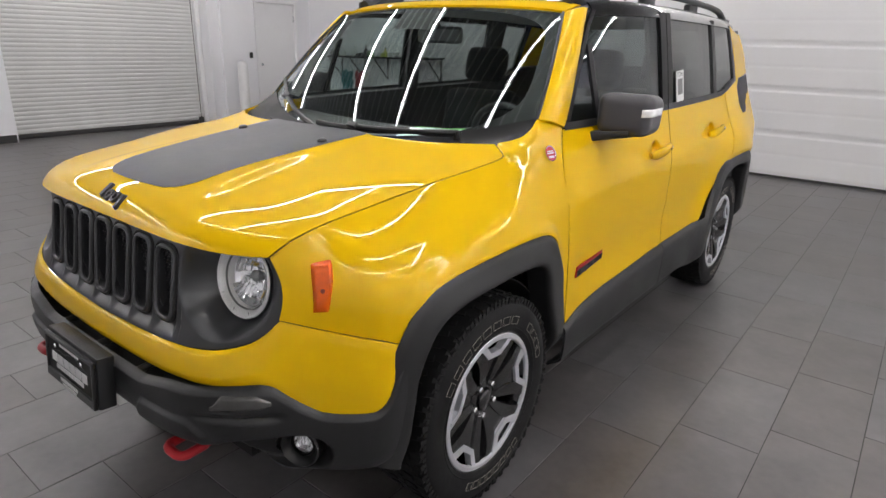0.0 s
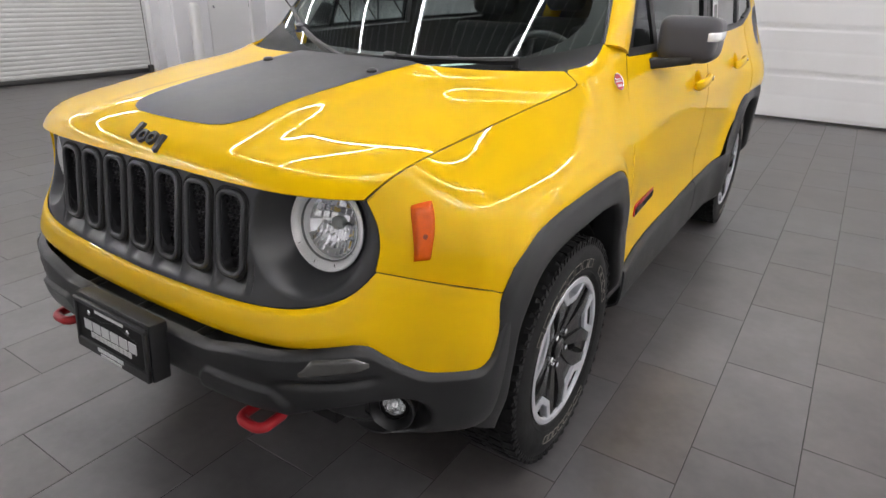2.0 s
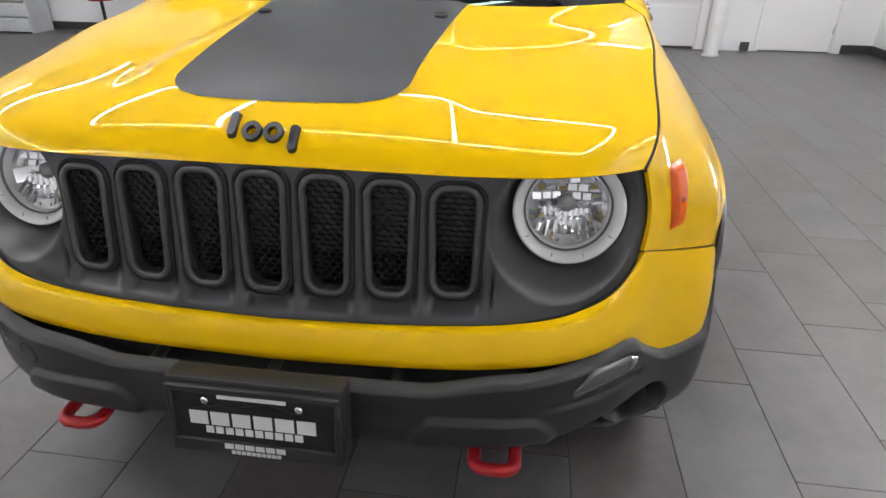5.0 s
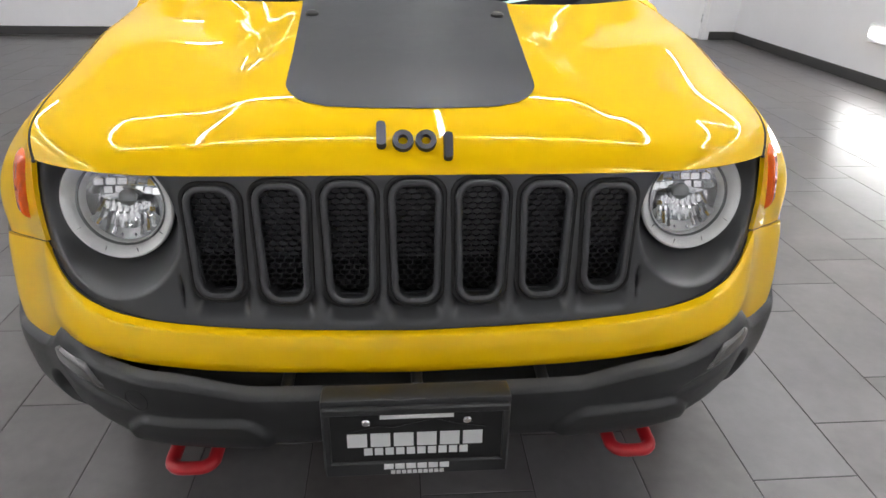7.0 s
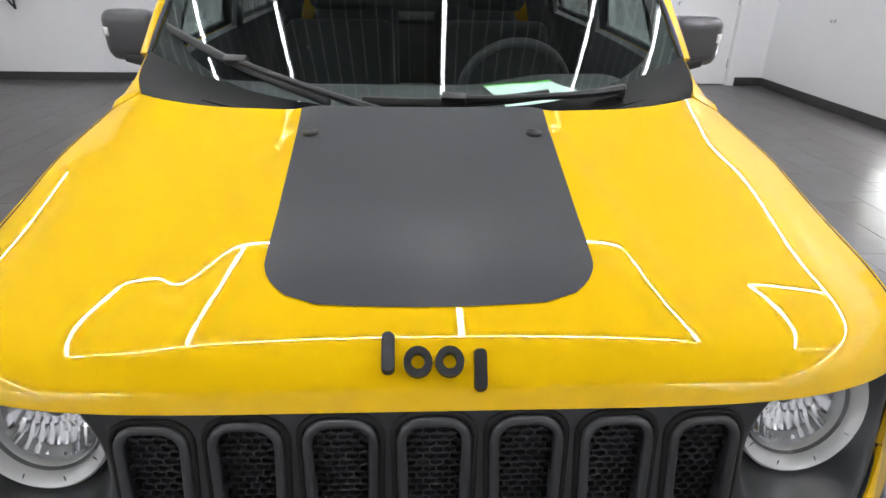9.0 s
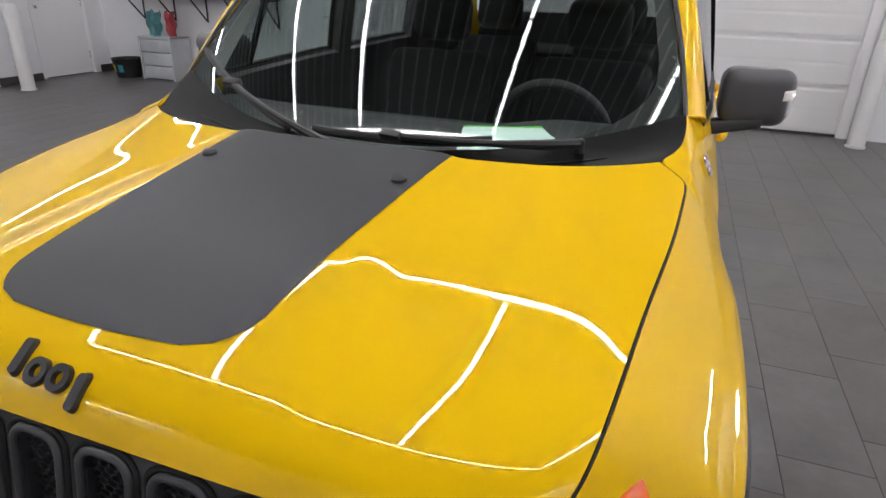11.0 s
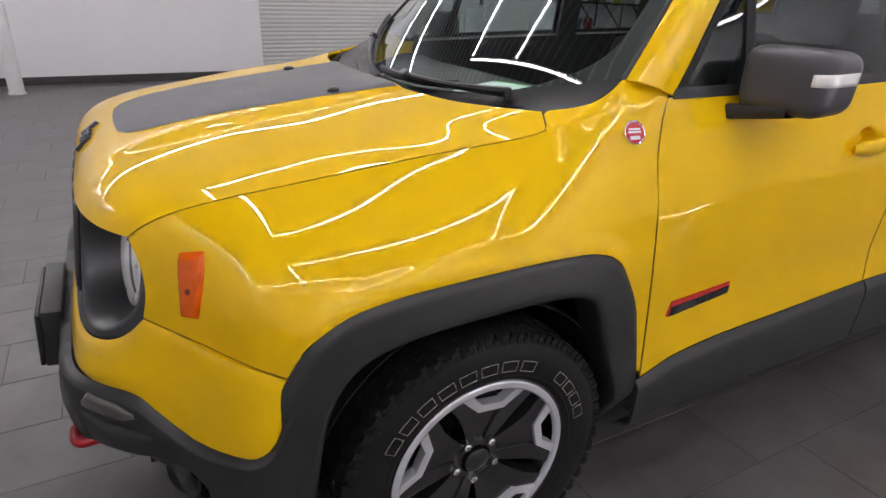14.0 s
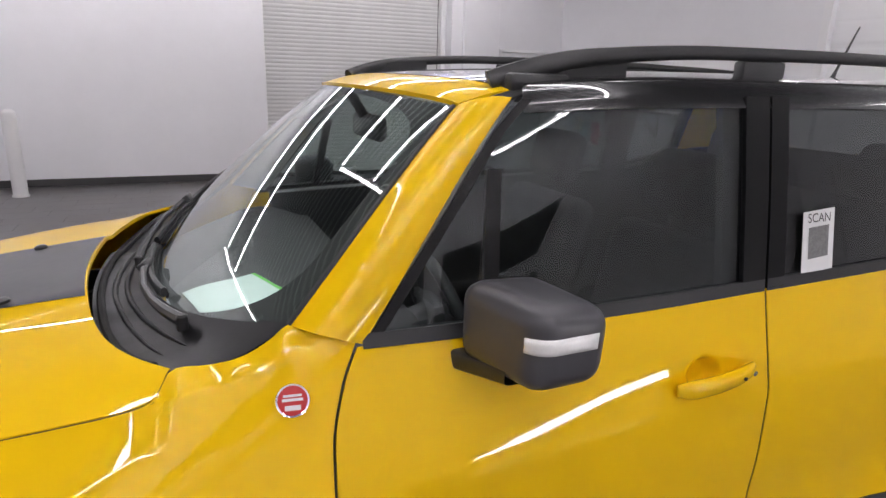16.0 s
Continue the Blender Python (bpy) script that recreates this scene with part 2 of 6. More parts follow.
YELLOW = material("yellow_paint", (0.81, 0.490, 0.0005), 0.45, spec=0.03, coat=0.65, coat_rough=0.012, var=0.010, scale=3, rough_var=0.02)
CLAD = material("grained_black_plastic", (0.0195, 0.020, 0.021), 0.41, spec=0.48, var=0.16, scale=6, rough_var=0.06, bump=0.16, bump_scale=700)
MIRROR = material("satin_grey_housing", (0.052, 0.051, 0.058), 0.34, spec=0.6, var=0.08, scale=5, rough_var=0.04)
GRILLE = material("satin_grey_plastic", (0.040, 0.041, 0.044), 0.33, spec=0.62, var=0.10, scale=5, rough_var=0.05, bump=0.05, bump_scale=500)
DECAL = material("matte_grey_vinyl", (0.044, 0.045, 0.050), 0.38, spec=0.25, var=0.06, scale=5, rough_var=0.04, bump=0.04, bump_scale=900)
SATIN = material("satin_black_trim", (0.006, 0.006, 0.0065), 0.30, var=0.1, spec=0.15)
PIANO = material("gloss_black_paint", (0.006, 0.006, 0.007), 0.25, coat=1.0, coat_rough=0.015, var=0.05)
# Near black for dark parts; also paints the shade in gaps, hollows and wheels.
DARK = material("dark_plastic_and_cavity_shade", (0.006, 0.006, 0.006), 0.8, var=0.2, scale=9)
COWL = material("satin_black_cowl_plastic", (0.004, 0.004, 0.0045), 0.36, spec=0.15, var=0.2, scale=9, rough_var=0.08, bump=0.06, bump_scale=400)
RUBBER = material("tyre_rubber", (0.0075, 0.0075, 0.008), 0.60, spec=0.28, var=0.22, scale=14, rough_var=0.1, bump=0.12, bump_scale=420)
RIMBLACK = material("gloss_black_alloy", (0.010, 0.010, 0.011), 0.22, coat=0.6, coat_rough=0.08, var=0.08)
SILVER = material("machined_alloy", (0.70, 0.71, 0.75), 0.36, metal=0.55, var=0.05, scale=60, rough_var=0.06)
CHROME = material("chrome", (0.85, 0.86, 0.88), 0.08, metal=1.0, var=0.03, scale=20)
RED = material("red_hook_paint", (0.42, 0.012, 0.018), 0.38, var=0.12, scale=20, rough_var=0.08, bump=0.1, bump_scale=250)
AMBER = material("amber_lens", (0.739, 0.111, 0.001), 0.22, spec=0.2, coat=0.6, coat_rough=0.02, var=0.14, scale=40)
AMBERDARK = material("dark_amber", (0.20, 0.022, 0.002), 0.35, coat=0.4, var=0.15, scale=60)
WHITE_INK = material("white_print", (0.72, 0.72, 0.72), 0.5, var=0.04)
TYRE_INK = material("raised_white_outline", (0.36, 0.33, 0.29), 0.7, var=0.2, scale=60)
BADGE = material("dark_badge_metal", (0.045, 0.046, 0.05), 0.38, metal=0.5, var=0.08)
BADGERED = material("badge_red", (0.5, 0.02, 0.02), 0.35, var=0.06)
SEATCLOTH = material("black_seat_fabric", (0.012, 0.012, 0.013), 0.9, var=0.2, scale=20, bump=0.3, bump_scale=600)
DASH = material("dark_dashboard_plastic", (0.028, 0.028, 0.030), 0.6, var=0.12, scale=10, bump=0.15, bump_scale=500)
LINER = material("grey_headliner", (0.42, 0.43, 0.42), 0.9, var=0.08)
PAPER = material("pale_green_paper", (0.55, 0.66, 0.62), 0.6, var=0.05)
GREEN = material("lime_green_edge", (0.12, 0.62, 0.05), 0.5, var=0.05)
WALL = material("white_wall_paint", (0.85, 0.85, 0.875), 0.42, var=0.025, scale=1.3, rough_var=0.06, bump=0.05, bump_scale=60)
DOORW = material("white_steel_door", (0.87, 0.87, 0.88), 0.35, var=0.02, scale=2, rough_var=0.05)
ROLL = material("grey_roller_slats", (0.66, 0.66, 0.65), 0.42, var=0.04, scale=3, rough_var=0.05)
SKIRT = material("dark_baseboard", (0.045, 0.044, 0.044), 0.5, var=0.12, scale=4)
TILE = material("grey_porcelain_tile", (0.103, 0.092, 0.089), 0.34, spec=0.8, var=0.42, scale=4.0, rough_var=0.03, bump=0.05, bump_scale=80, obj=0.16, other=(0.101, 0.097, 0.100), detail=6.0)
TILE_FAR = material("grey_porcelain_floor", (0.103, 0.092, 0.089), 0.34, spec=0.8, var=0.42, scale=4.0, rough_var=0.03, bump=0.05, bump_scale=80, island=0.16, other=(0.101, 0.097, 0.100), detail=6.0)
GROUT = material("dark_grout", (0.022, 0.021, 0.020), 0.85, var=0.2, scale=30)
CEILM = material("dark_metal_deck", (0.050, 0.051, 0.054), 0.45, var=0.15, scale=3)
RIB = material("deck_rib_edge", (0.36, 0.36, 0.37), 0.35, metal=0.3, var=0.1)
BOLLARD = material("white_bollard_sleeve", (0.78, 0.78, 0.78), 0.4, var=0.04, scale=4)
SIGN = material("black_sign_letters", (0.012, 0.012, 0.012), 0.5, var=0.1)
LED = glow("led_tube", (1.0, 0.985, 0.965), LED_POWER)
GLASS = glass("clear_glass", (0.80, 0.90, 0.87))
TINT = glass("tinted_side_glass", (0.50, 0.56, 0.55))
PRIVACY = glass("privacy_glass", (0.32, 0.34, 0.34))
LENS = glass("lamp_lens", (0.98, 0.98, 0.98), 0.0, 1.02)
LENS.node_tree.nodes["Principled BSDF"].inputs["Coat Weight"].default_value = 0.7
LAMPSHADE = material("grey_lamp_shade", (0.30, 0.31, 0.31), 0.25, metal=0.5, coat=0.8, var=0.08, scale=40)
REFLECT = material("lamp_reflector", (0.88, 0.89, 0.90), 0.10, metal=0.85, var=0.05, scale=30)
LAMPRING = material("satin_chrome_lamp_ring", (0.88, 0.885, 0.88), 0.20, metal=0.15, coat=1.0, coat_rough=0.02, var=0.10, scale=30)
SMOKE = material("smoked_lamp", (0.070, 0.069, 0.066), 0.25, coat=0.8, var=0.15, scale=60)

# ---- room ----
X0, X1, Y0, Y1 = -8.10, 4.60, -4.4, 6.75     # faces of the west, east, south and north walls
GATE = (-3.0, 2.5, 3.05)                      # sectional door in the north wall: from, to, height
SHUT = (1.52, 4.58, 3.10)                     # roller shutter in the west wall: from, to, height
BASE_H = 0.11


def wall_with_hole(along, face, back, lo, hi, top, holes):
    """Blocks of a wall round its openings; along is 'x' or 'y'."""
    def blk(a0, a1, z0, z1):
        return box(a0, a1, face, back, z0, z1) if along == "x" else box(face, back, a0, a1, z0, z1)
    bits, a = [], lo
    for h0, h1, hz in sorted(holes):
        bits += [blk(a, h0, 0, top), blk(h0, h1, hz, top)]
        a = h1
    bits.append(blk(a, hi, 0, top))
    return joined(*bits)


def room():
    thing("wall_north", wall_with_hole("x", Y1, Y1 + 0.25, X0 - 0.6, X1 + 0.25, CEIL, [GATE, (3.22, 4.18, 2.10)]), WALL,
          "white painted smooth wall with dark baseboard", "wall", kind="structure", smooth=False)
    thing("wall_west", wall_with_hole("y", X0, X0 - 0.4, Y0 - 0.25, Y1, CEIL, [SHUT, (5.50, 6.46, 2.12)]), WALL,
          "white painted wall round a grey roller shutter", "wall", kind="structure", smooth=False)
    thing("wall_east", box(X1, X1 + 0.25, Y0, Y1, 0, CEIL), WALL, "glossy white painted wall with dark baseboard", "wall", kind="structure", smooth=False)
    # Nothing shows this wall; it stands near to bounce light onto the car.
    thing("wall_south", box(X0, X1 + 0.25, Y0 - 0.25, Y0, 0, CEIL), WALL, "unseen white wall behind the viewer, set close to bounce light", "wall", kind="structure", smooth=False)
    # dark metal deck with ribs
    deck = [box(X0 - 0.6, X1 + 0.4, Y0 - 0.3, Y1 + 0.4, CEIL, CEIL + 0.1)]
    thing("ceiling", joined(*deck), CEILM, "dark painted ribbed metal deck ceiling", "ceiling", kind="structure", smooth=False)
    ribs = []
    x = X0 + 0.1
    while x < X1:
        ribs.append(box(x, x + 0.018, Y0, Y1, CEIL - 0.025, CEIL - 0.001))
        x += 0.155
    thing("ceiling_rib_trim", joined(*ribs), RIB, "thin light ribs running along the metal deck", "ceiling trim", kind="structure", smooth=False)
    # baseboards
    runs = [("x", X0, GATE[0] - 0.12, Y1), ("x", GATE[1] + 0.55, 3.16, Y1), ("x", 4.24, X1, Y1)]
    for _, a, b, y in runs:
        thing("baseboard", box(a, b, y - 0.014, y - 0.001, 0.004, BASE_H, 0.003, 1), SKIRT, "dark tile baseboard along the white wall", "baseboard", kind="structure", smooth=False)
    for a, b in ((Y0, SHUT[0] - 0.02), (SHUT[1] + 0.20, 5.44), (6.52, Y1 - 0.02)):
        thing("baseboard", box(X0 + 0.001, X0 + 0.014, a, b, 0.004, BASE_H, 0.003, 1), SKIRT, "dark tile baseboard along the white wall", "baseboard", kind="structure", smooth=False)
    thing("baseboard", box(X1 - 0.014, X1 - 0.001, Y0, Y1 - 0.02, 0.004, BASE_H, 0.003, 1), SKIRT, "dark tile baseboard along the white wall", "baseboard", kind="structure", smooth=False)

    # roller shutter: each curved slat a piece of its own
    sh = thing("door_1", joined(box(X0 - 0.34, X0 - 0.24, SHUT[0], SHUT[0] + 0.05, 0, SHUT[2]), box(X0 - 0.34, X0 - 0.24, SHUT[1] - 0.05, SHUT[1], 0, SHUT[2])),
               DOORW, "closed pale grey roller shutter door with rubber bottom seal", "roller door", kind="structure", smooth=False)
    prof = [(0.0, 0.0), (0.003, 0.006), (0.0065, 0.02), (0.0075, 0.033), (0.006, 0.046), (0.002, 0.059), (0.0, 0.0625)]
    def slat(u, v):
        k = min(int(v * 6 + 0.5), 6)
        return (prof[k][0], lerp(SHUT[0] + 0.05, SHUT[1] - 0.05, u), prof[k][1])
    me = mesh("slat", patch(slat, 1, 6, (1, 0, 0)), ROLL)
    for i in range(48):
        ob = new("slat", me)
        ob.parent = sh
        ob.location = (X0 - 0.30, 0, 0.07 + 0.0625 * i)
    part("bottom_seal", box(X0 - 0.325, X0 - 0.27, SHUT[0] + 0.02, SHUT[1] - 0.02, 0.004, 0.07, 0.006), SKIRT, sh, "black rubber seal")
    part("guide_rail", box(X0 - 0.30, X0 - 0.22, SHUT[1] - 0.09, SHUT[1] - 0.02, 0.003, SHUT[2], 0.004), DOORW, sh)
    part("backing", box(X0 - 0.38, X0 - 0.35, SHUT[0] - 0.05, SHUT[1] + 0.05, 0, SHUT[2] + 0.05), ROLL, sh)
    part("pull_cord", tube([(X0 - 0.20, SHUT[1] - 0.17, 3.0), (X0 - 0.20, SHUT[1] - 0.17, 0.12)], 0.006, 6), SKIRT, sh, "dark hanging pull cord")
    part("cord_weight", box(X0 - 0.235, X0 - 0.165, SHUT[1] - 0.205, SHUT[1] - 0.135, 0.004, 0.13, 0.012), SKIRT, sh)
    # pilaster beside the shutter
    thing("pilaster_trim", joined(box(X0 + 0.001, X0 + 0.07, SHUT[1] + 0.20, 5.44, 0.0, CEIL, 0.006, 1)), WALL, "white boxed pilaster beside the shutter", "pilaster", kind="structure", smooth=False)
    thing("baseboard", box(X0 + 0.071, X0 + 0.084, SHUT[1] + 0.20, 5.44, 0.004, BASE_H, 0.003, 1), SKIRT, "dark tile baseboard along the pilaster", "baseboard", kind="structure", smooth=False)

    # plain steel doors
    def steel_door(name, a0, a1, top, face, along):
        def blk(p0, p1, d0, d1, z0, z1, r=0.004):
            return box(p0, p1, d0, d1, z0, z1, r, 1) if along == "x" else box(-d1, -d0, p0, p1, z0, z1, r, 1)
        f = abs(face)
        d = thing(name, blk(a0 + 0.052, a1 - 0.052, f + 0.05, f + 0.095, 0.012, top - 0.052), DOORW, "closed plain white steel door with butt hinges", "door", kind="structure", smooth=False)
        for q0, q1, z0, z1 in ((a0 + 0.001, a0 + 0.05, 0, top), (a1 - 0.05, a1 - 0.001, 0, top), (a0 + 0.05, a1 - 0.05, top - 0.05, top - 0.001)):
            part("frame", blk(q0, q1, f - 0.012, f + 0.12, z0 + 0.002, z1), DOORW, d)
        for z in (0.28, 1.05, 1.82):
            part("hinge", blk(a1 - 0.066, a1 - 0.038, f + 0.032, f + 0.049, z - 0.055, z + 0.055, 0.005), CHROME, d, "steel hinge")
        part("knob", blk(a0 + 0.10, a0 + 0.15, f + 0.0, f + 0.05, 0.98, 1.03, 0.012), CHROME, d, "steel knob")
        part("backing", blk(a0 - 0.05, a1 + 0.05, f + 0.13, f + 0.16, 0, top + 0.05), DOORW, d)
    steel_door("door_2", 5.50, 6.46, 2.12, X0, "y")
    steel_door("door_3", 3.22, 4.18, 2.10, Y1, "x")

    # sectional overhead door with pressed panels
    g = thing("door_4", joined(box(GATE[0] - 0.10, GATE[0] - 0.002, Y1 - 0.016, Y1 - 0.001, 0.004, GATE[2] + 0.1), box(GATE[1] + 0.002, GATE[1] + 0.10, Y1 - 0.016, Y1 - 0.001, 0.004, GATE[2] + 0.1)),
              DOORW, "closed white sectional overhead door with ribbed panels", "overhead door", kind="structure", smooth=False)
    rib = curve([0, .04, .06, .08, .46, .48, .50, .52, .54, .92, .94, .96, 1.0], [.006, .006, .002, 0, 0, .0015, .002, .0015, 0, 0, .002, .006, .006])
    def panel(u, v):
        return (lerp(GATE[0], GATE[1], u), rib(v), v * 0.504)
    me = mesh("panel", patch(panel, 1, 40, (0, -1, 0)), DOORW, angle=60)
    for i in range(6):
        ob = new("panel", me)
        ob.parent = g
        ob.location = (0, Y1 + 0.06, 0.03 + 0.508 * i)
    part("bottom_seal", box(GATE[0], GATE[1], Y1 + 0.055, Y1 + 0.075, 0.003, 0.03), SKIRT, g, "black rubber seal")
    part("backing", box(GATE[0] - 0.05, GATE[1] + 0.05, Y1 + 0.14, Y1 + 0.17, 0, GATE[2] + 0.05), DOORW, g)
    part("track", box(GATE[1] + 0.12, GATE[1] + 0.20, Y1 - 0.07, Y1 - 0.004, 0.004, GATE[2] + 0.2, 0.006), DOORW, g)

    # bollards
    b = None
    for x, y in ((2.60, 6.32), (-7.46, 4.76), (-7.42, -1.66)):
        if b is None:
            b = thing("bollard", joined(lathe([(0, 0.0), (0, .085), (1.02, .085), (1.06, .075), (1.085, .045), (1.09, 0)], 32, "z")), BOLLARD,
                      "white sleeved steel bollard standing on the tiles", "bollard", group="bollards by the doors")
            part("base_ring", lathe([(0.0, .086), (0.0, .098), (0.02, .098), (0.024, .086)], 32, "z"), BOLLARD, b)
            b.matrix_basis = pose(x, y, 0.004)
        else:
            copy_thing(b, pose(x, y, 0.004))
    # access switch by the door
    s = thing("access_switch", box(X0 + 0.072, X0 + 0.095, 5.30, 5.36, 1.12, 1.22, 0.006), SIGN, "small black wall switch with a white plate", "switch")
    part("plate", box(X0 + 0.071, X0 + 0.082, 5.365, 5.41, 1.13, 1.20, 0.004), DOORW, s, "white plate")


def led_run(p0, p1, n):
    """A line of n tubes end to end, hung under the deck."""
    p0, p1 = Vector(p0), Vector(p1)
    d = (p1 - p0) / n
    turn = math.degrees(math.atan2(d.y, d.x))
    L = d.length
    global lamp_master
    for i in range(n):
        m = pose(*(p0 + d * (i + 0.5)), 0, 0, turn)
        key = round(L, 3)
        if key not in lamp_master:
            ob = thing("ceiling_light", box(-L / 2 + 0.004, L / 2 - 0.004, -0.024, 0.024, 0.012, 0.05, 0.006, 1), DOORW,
                       "slim white linear LED tube under the dark ceiling, some rows added fill", "ceiling light", group="linear ceiling lights")
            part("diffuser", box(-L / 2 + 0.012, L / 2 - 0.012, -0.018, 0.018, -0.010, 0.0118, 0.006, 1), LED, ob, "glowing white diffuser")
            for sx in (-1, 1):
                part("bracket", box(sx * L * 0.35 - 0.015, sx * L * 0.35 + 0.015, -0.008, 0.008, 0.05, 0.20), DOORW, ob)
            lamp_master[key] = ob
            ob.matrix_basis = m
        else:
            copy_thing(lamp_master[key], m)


lamp_master = {}
room()
LZ = CEIL - 0.205
LINES_X = (-2.50, -1.40, 0.23, 1.85, 2.95)


def light_bay(xs, y0, y1):
    """A frame of tubes with lines across it."""
    for lx in xs:
        led_run((lx, y0 + 0.05, LZ), (lx, y1 - 0.05, LZ), 2)
    led_run((xs[0], y0, LZ), (xs[-1], y0, LZ), 4)
    led_run((xs[0], y1, LZ), (xs[-1], y1, LZ), 4)


light_bay(LINES_X[:4], -0.80, 1.90)
led_run((LINES_X[4], -0.75, LZ), (LINES_X[4], 1.85, LZ), 2)
for y in (-0.80, 1.90):
    led_run((LINES_X[4], y, LZ), (4.10, y, LZ), 1)
# Unseen tubes added at the south and north ends as fill light.
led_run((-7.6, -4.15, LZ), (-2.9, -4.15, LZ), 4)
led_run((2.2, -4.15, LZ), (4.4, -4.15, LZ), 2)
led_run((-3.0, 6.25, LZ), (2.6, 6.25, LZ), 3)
# Two western rows added unseen as fill; eastern row lengthened for the same.
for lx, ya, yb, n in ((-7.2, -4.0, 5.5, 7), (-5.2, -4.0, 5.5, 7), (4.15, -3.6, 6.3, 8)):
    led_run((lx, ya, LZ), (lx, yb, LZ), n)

# wall sign behind the viewer, as plain bars
sg = thing("wall_sign", joined(*[box(X1 - .030, X1 - .002, -1.2 + .62 * k, -1.2 + .62 * k + .44, 2.42, 2.86, .004, 1) for k in range(6)]), SIGN, "black raised wall sign of plain bars", "sign", smooth=False)
part("sign_bar", joined(*[box(X1 - .022, X1 - .002, -.9 + .21 * k, -.9 + .21 * k + .16, 2.10, 2.24, .003, 1) for k in range(16)]), SIGN, sg, smooth=False)


def corner_store():
    """Shelf, bins and stool against the north wall."""
    W = Y1
    sh = thing("wall_shelf", box(-7.35, -4.72, W - .42, W - .012, 1.205, 1.235, .004, 1), SIGN, "black wall shelf on triangular steel brackets", "shelf", smooth=False)
    for x in (-7.2, -6.6, -6.0, -5.4, -4.78):
        b = [tube([(x, W - .03, 1.20), (x, W - .03, .84)], .012, 6), tube([(x, W - .03, .845), (x, W - .38, 1.195)], .012, 6)]
        part("bracket", joined(*b), SIGN, sh, "black triangular bracket")
    random.seed(11)
    cols = [(.35, .42, .05), (.02, .02, .02), (.6, .55, .12), (.5, .5, .5), (.15, .3, .1), (.7, .7, .68)]
    mats = [material("shelf_ware_%d" % i, c, .45, var=.12, scale=12) for i, c in enumerate(cols)]
    x = -7.25
    while x < -4.85:
        h, r = random.uniform(.08, .24), random.uniform(.03, .055)
        m = random.choice(mats)
        y = W - random.uniform(.12, .30)
        if random.random() < .6:
            o = thing("bottle", lathe([(0, 0), (0, r), (h * .62, r), (h * .78, r * .4), (h, r * .38), (h, 0)], 16, "z"), m, "small plastic bottle standing on the black shelf", "bottle", group="bottles on the shelf")
            part("cap", lathe([(h, 0.0), (h, r * .45), (h + .02, r * .42), (h + .02, 0)], 12, "z"), SIGN, o)
            o.location = (x, y, 1.2352)
        else:
            o = thing("carton", box(-r * 1.5, r * 1.5, -r, r, 0, h * .6, .004, 1), m, "small carton standing on the black shelf", "box", group="cartons on the shelf", smooth=False)
            part("lid_flap", box(-r * 1.48, r * 1.48, -r * .98, r * .98, h * .6 + .0005, h * .6 + .004), m, o, smooth=False)
            o.location = (x, y, 1.2352)
        x += r * 2 + random.uniform(.05, .16)
    clear = material("milky_plastic_drawer", (.55, .57, .60), .3, var=.08, scale=6)
    d = thing("drawer_tower", joined(*[box(-6.98, -6.98 + .03, W - .47, W - .07, 0, .62), box(-6.40, -6.37, W - .47, W - .07, 0, .62), box(-6.98, -6.37, W - .47, W - .07, .60, .63, .006)]), clear, "white plastic drawer tower under the shelf", "drawers", smooth=False)
    for k in range(3):
        q = part("drawer", box(-6.945, -6.405, W - .46, W - .08, .02 + .195 * k, .20 + .195 * k, .012), clear, d)
        part("pull", box(-6.74, -6.60, W - .475, W - .461, .15 + .195 * k, .17 + .195 * k, .004, 1), clear, q)
    def cloth(name, cx, cz, w, h, mat, label, seed):
        random.seed(seed)
        ph = [random.uniform(0, 6) for _ in range(6)]
        def f(u, v):
            fold = .03 * math.sin(9 * u + ph[0]) + .02 * math.sin(17 * u + ph[1] + 2 * v) + .015 * math.sin(11 * v + ph[2])
            wdt = w * (.75 + .25 * math.sin(math.pi * v) + .05 * math.sin(13 * v + ph[3]))
            return Vector((cx + (u - .5) * wdt, W - .30 + fold, cz + h * (.5 - v) + .02 * math.sin(8 * u + ph[4])))
        thing(name, thick(patch(f, 30, 24, (0, -1, 0)), .012), mat, label, "cloth")
    cloth("towel", -6.78, .80, .26, .36, material("teal_towel", (.10, .26, .28), .9, var=.25, scale=20, bump=.3), "crumpled teal towel on the plastic drawers", 2)
    cloth("towel", -6.48, .80, .22, .34, material("red_towel", (.38, .06, .07), .9, var=.25, scale=20, bump=.3), "crumpled red towel on the plastic drawers", 4)
    bk = thing("waste_tub", lathe([(0.004, 0.0), (0.004, .175), (.27, .225), (.285, .235), (.285, .222), (.03, .168), (.03, 0)], 36, "z"), SIGN, "black plastic tub with coloured print", "tub")
    bk.location = (-7.30, W - .42, 0)
    for k, (c, a) in enumerate((((.5, .5, .05), -2.0), ((.05, .3, .4), -1.35))):
        def f(u, v, a=a):
            t = a + (u - .5) * .42
            z = .09 + .11 * v
            r = lerp(.175, .225, z / .27) + .0025
            return Vector((r * math.cos(t), r * math.sin(t), z))
        part("print_patch", patch(f, 8, 3, (math.cos(a), math.sin(a), 0)), material("tub_print_%d" % k, c, .5, var=.5, scale=40), bk, "coloured print patch")
    st = thing("work_stool", lathe([(.455, 0), (.455, .15), (.475, .17), (.505, .165), (.52, .13), (.525, 0)], 32, "z"), RED, "red round work stool on a wheeled black base", "stool")
    part("post", lathe([(.06, .022), (.455, .022)], 16, "z"), SIGN, st)
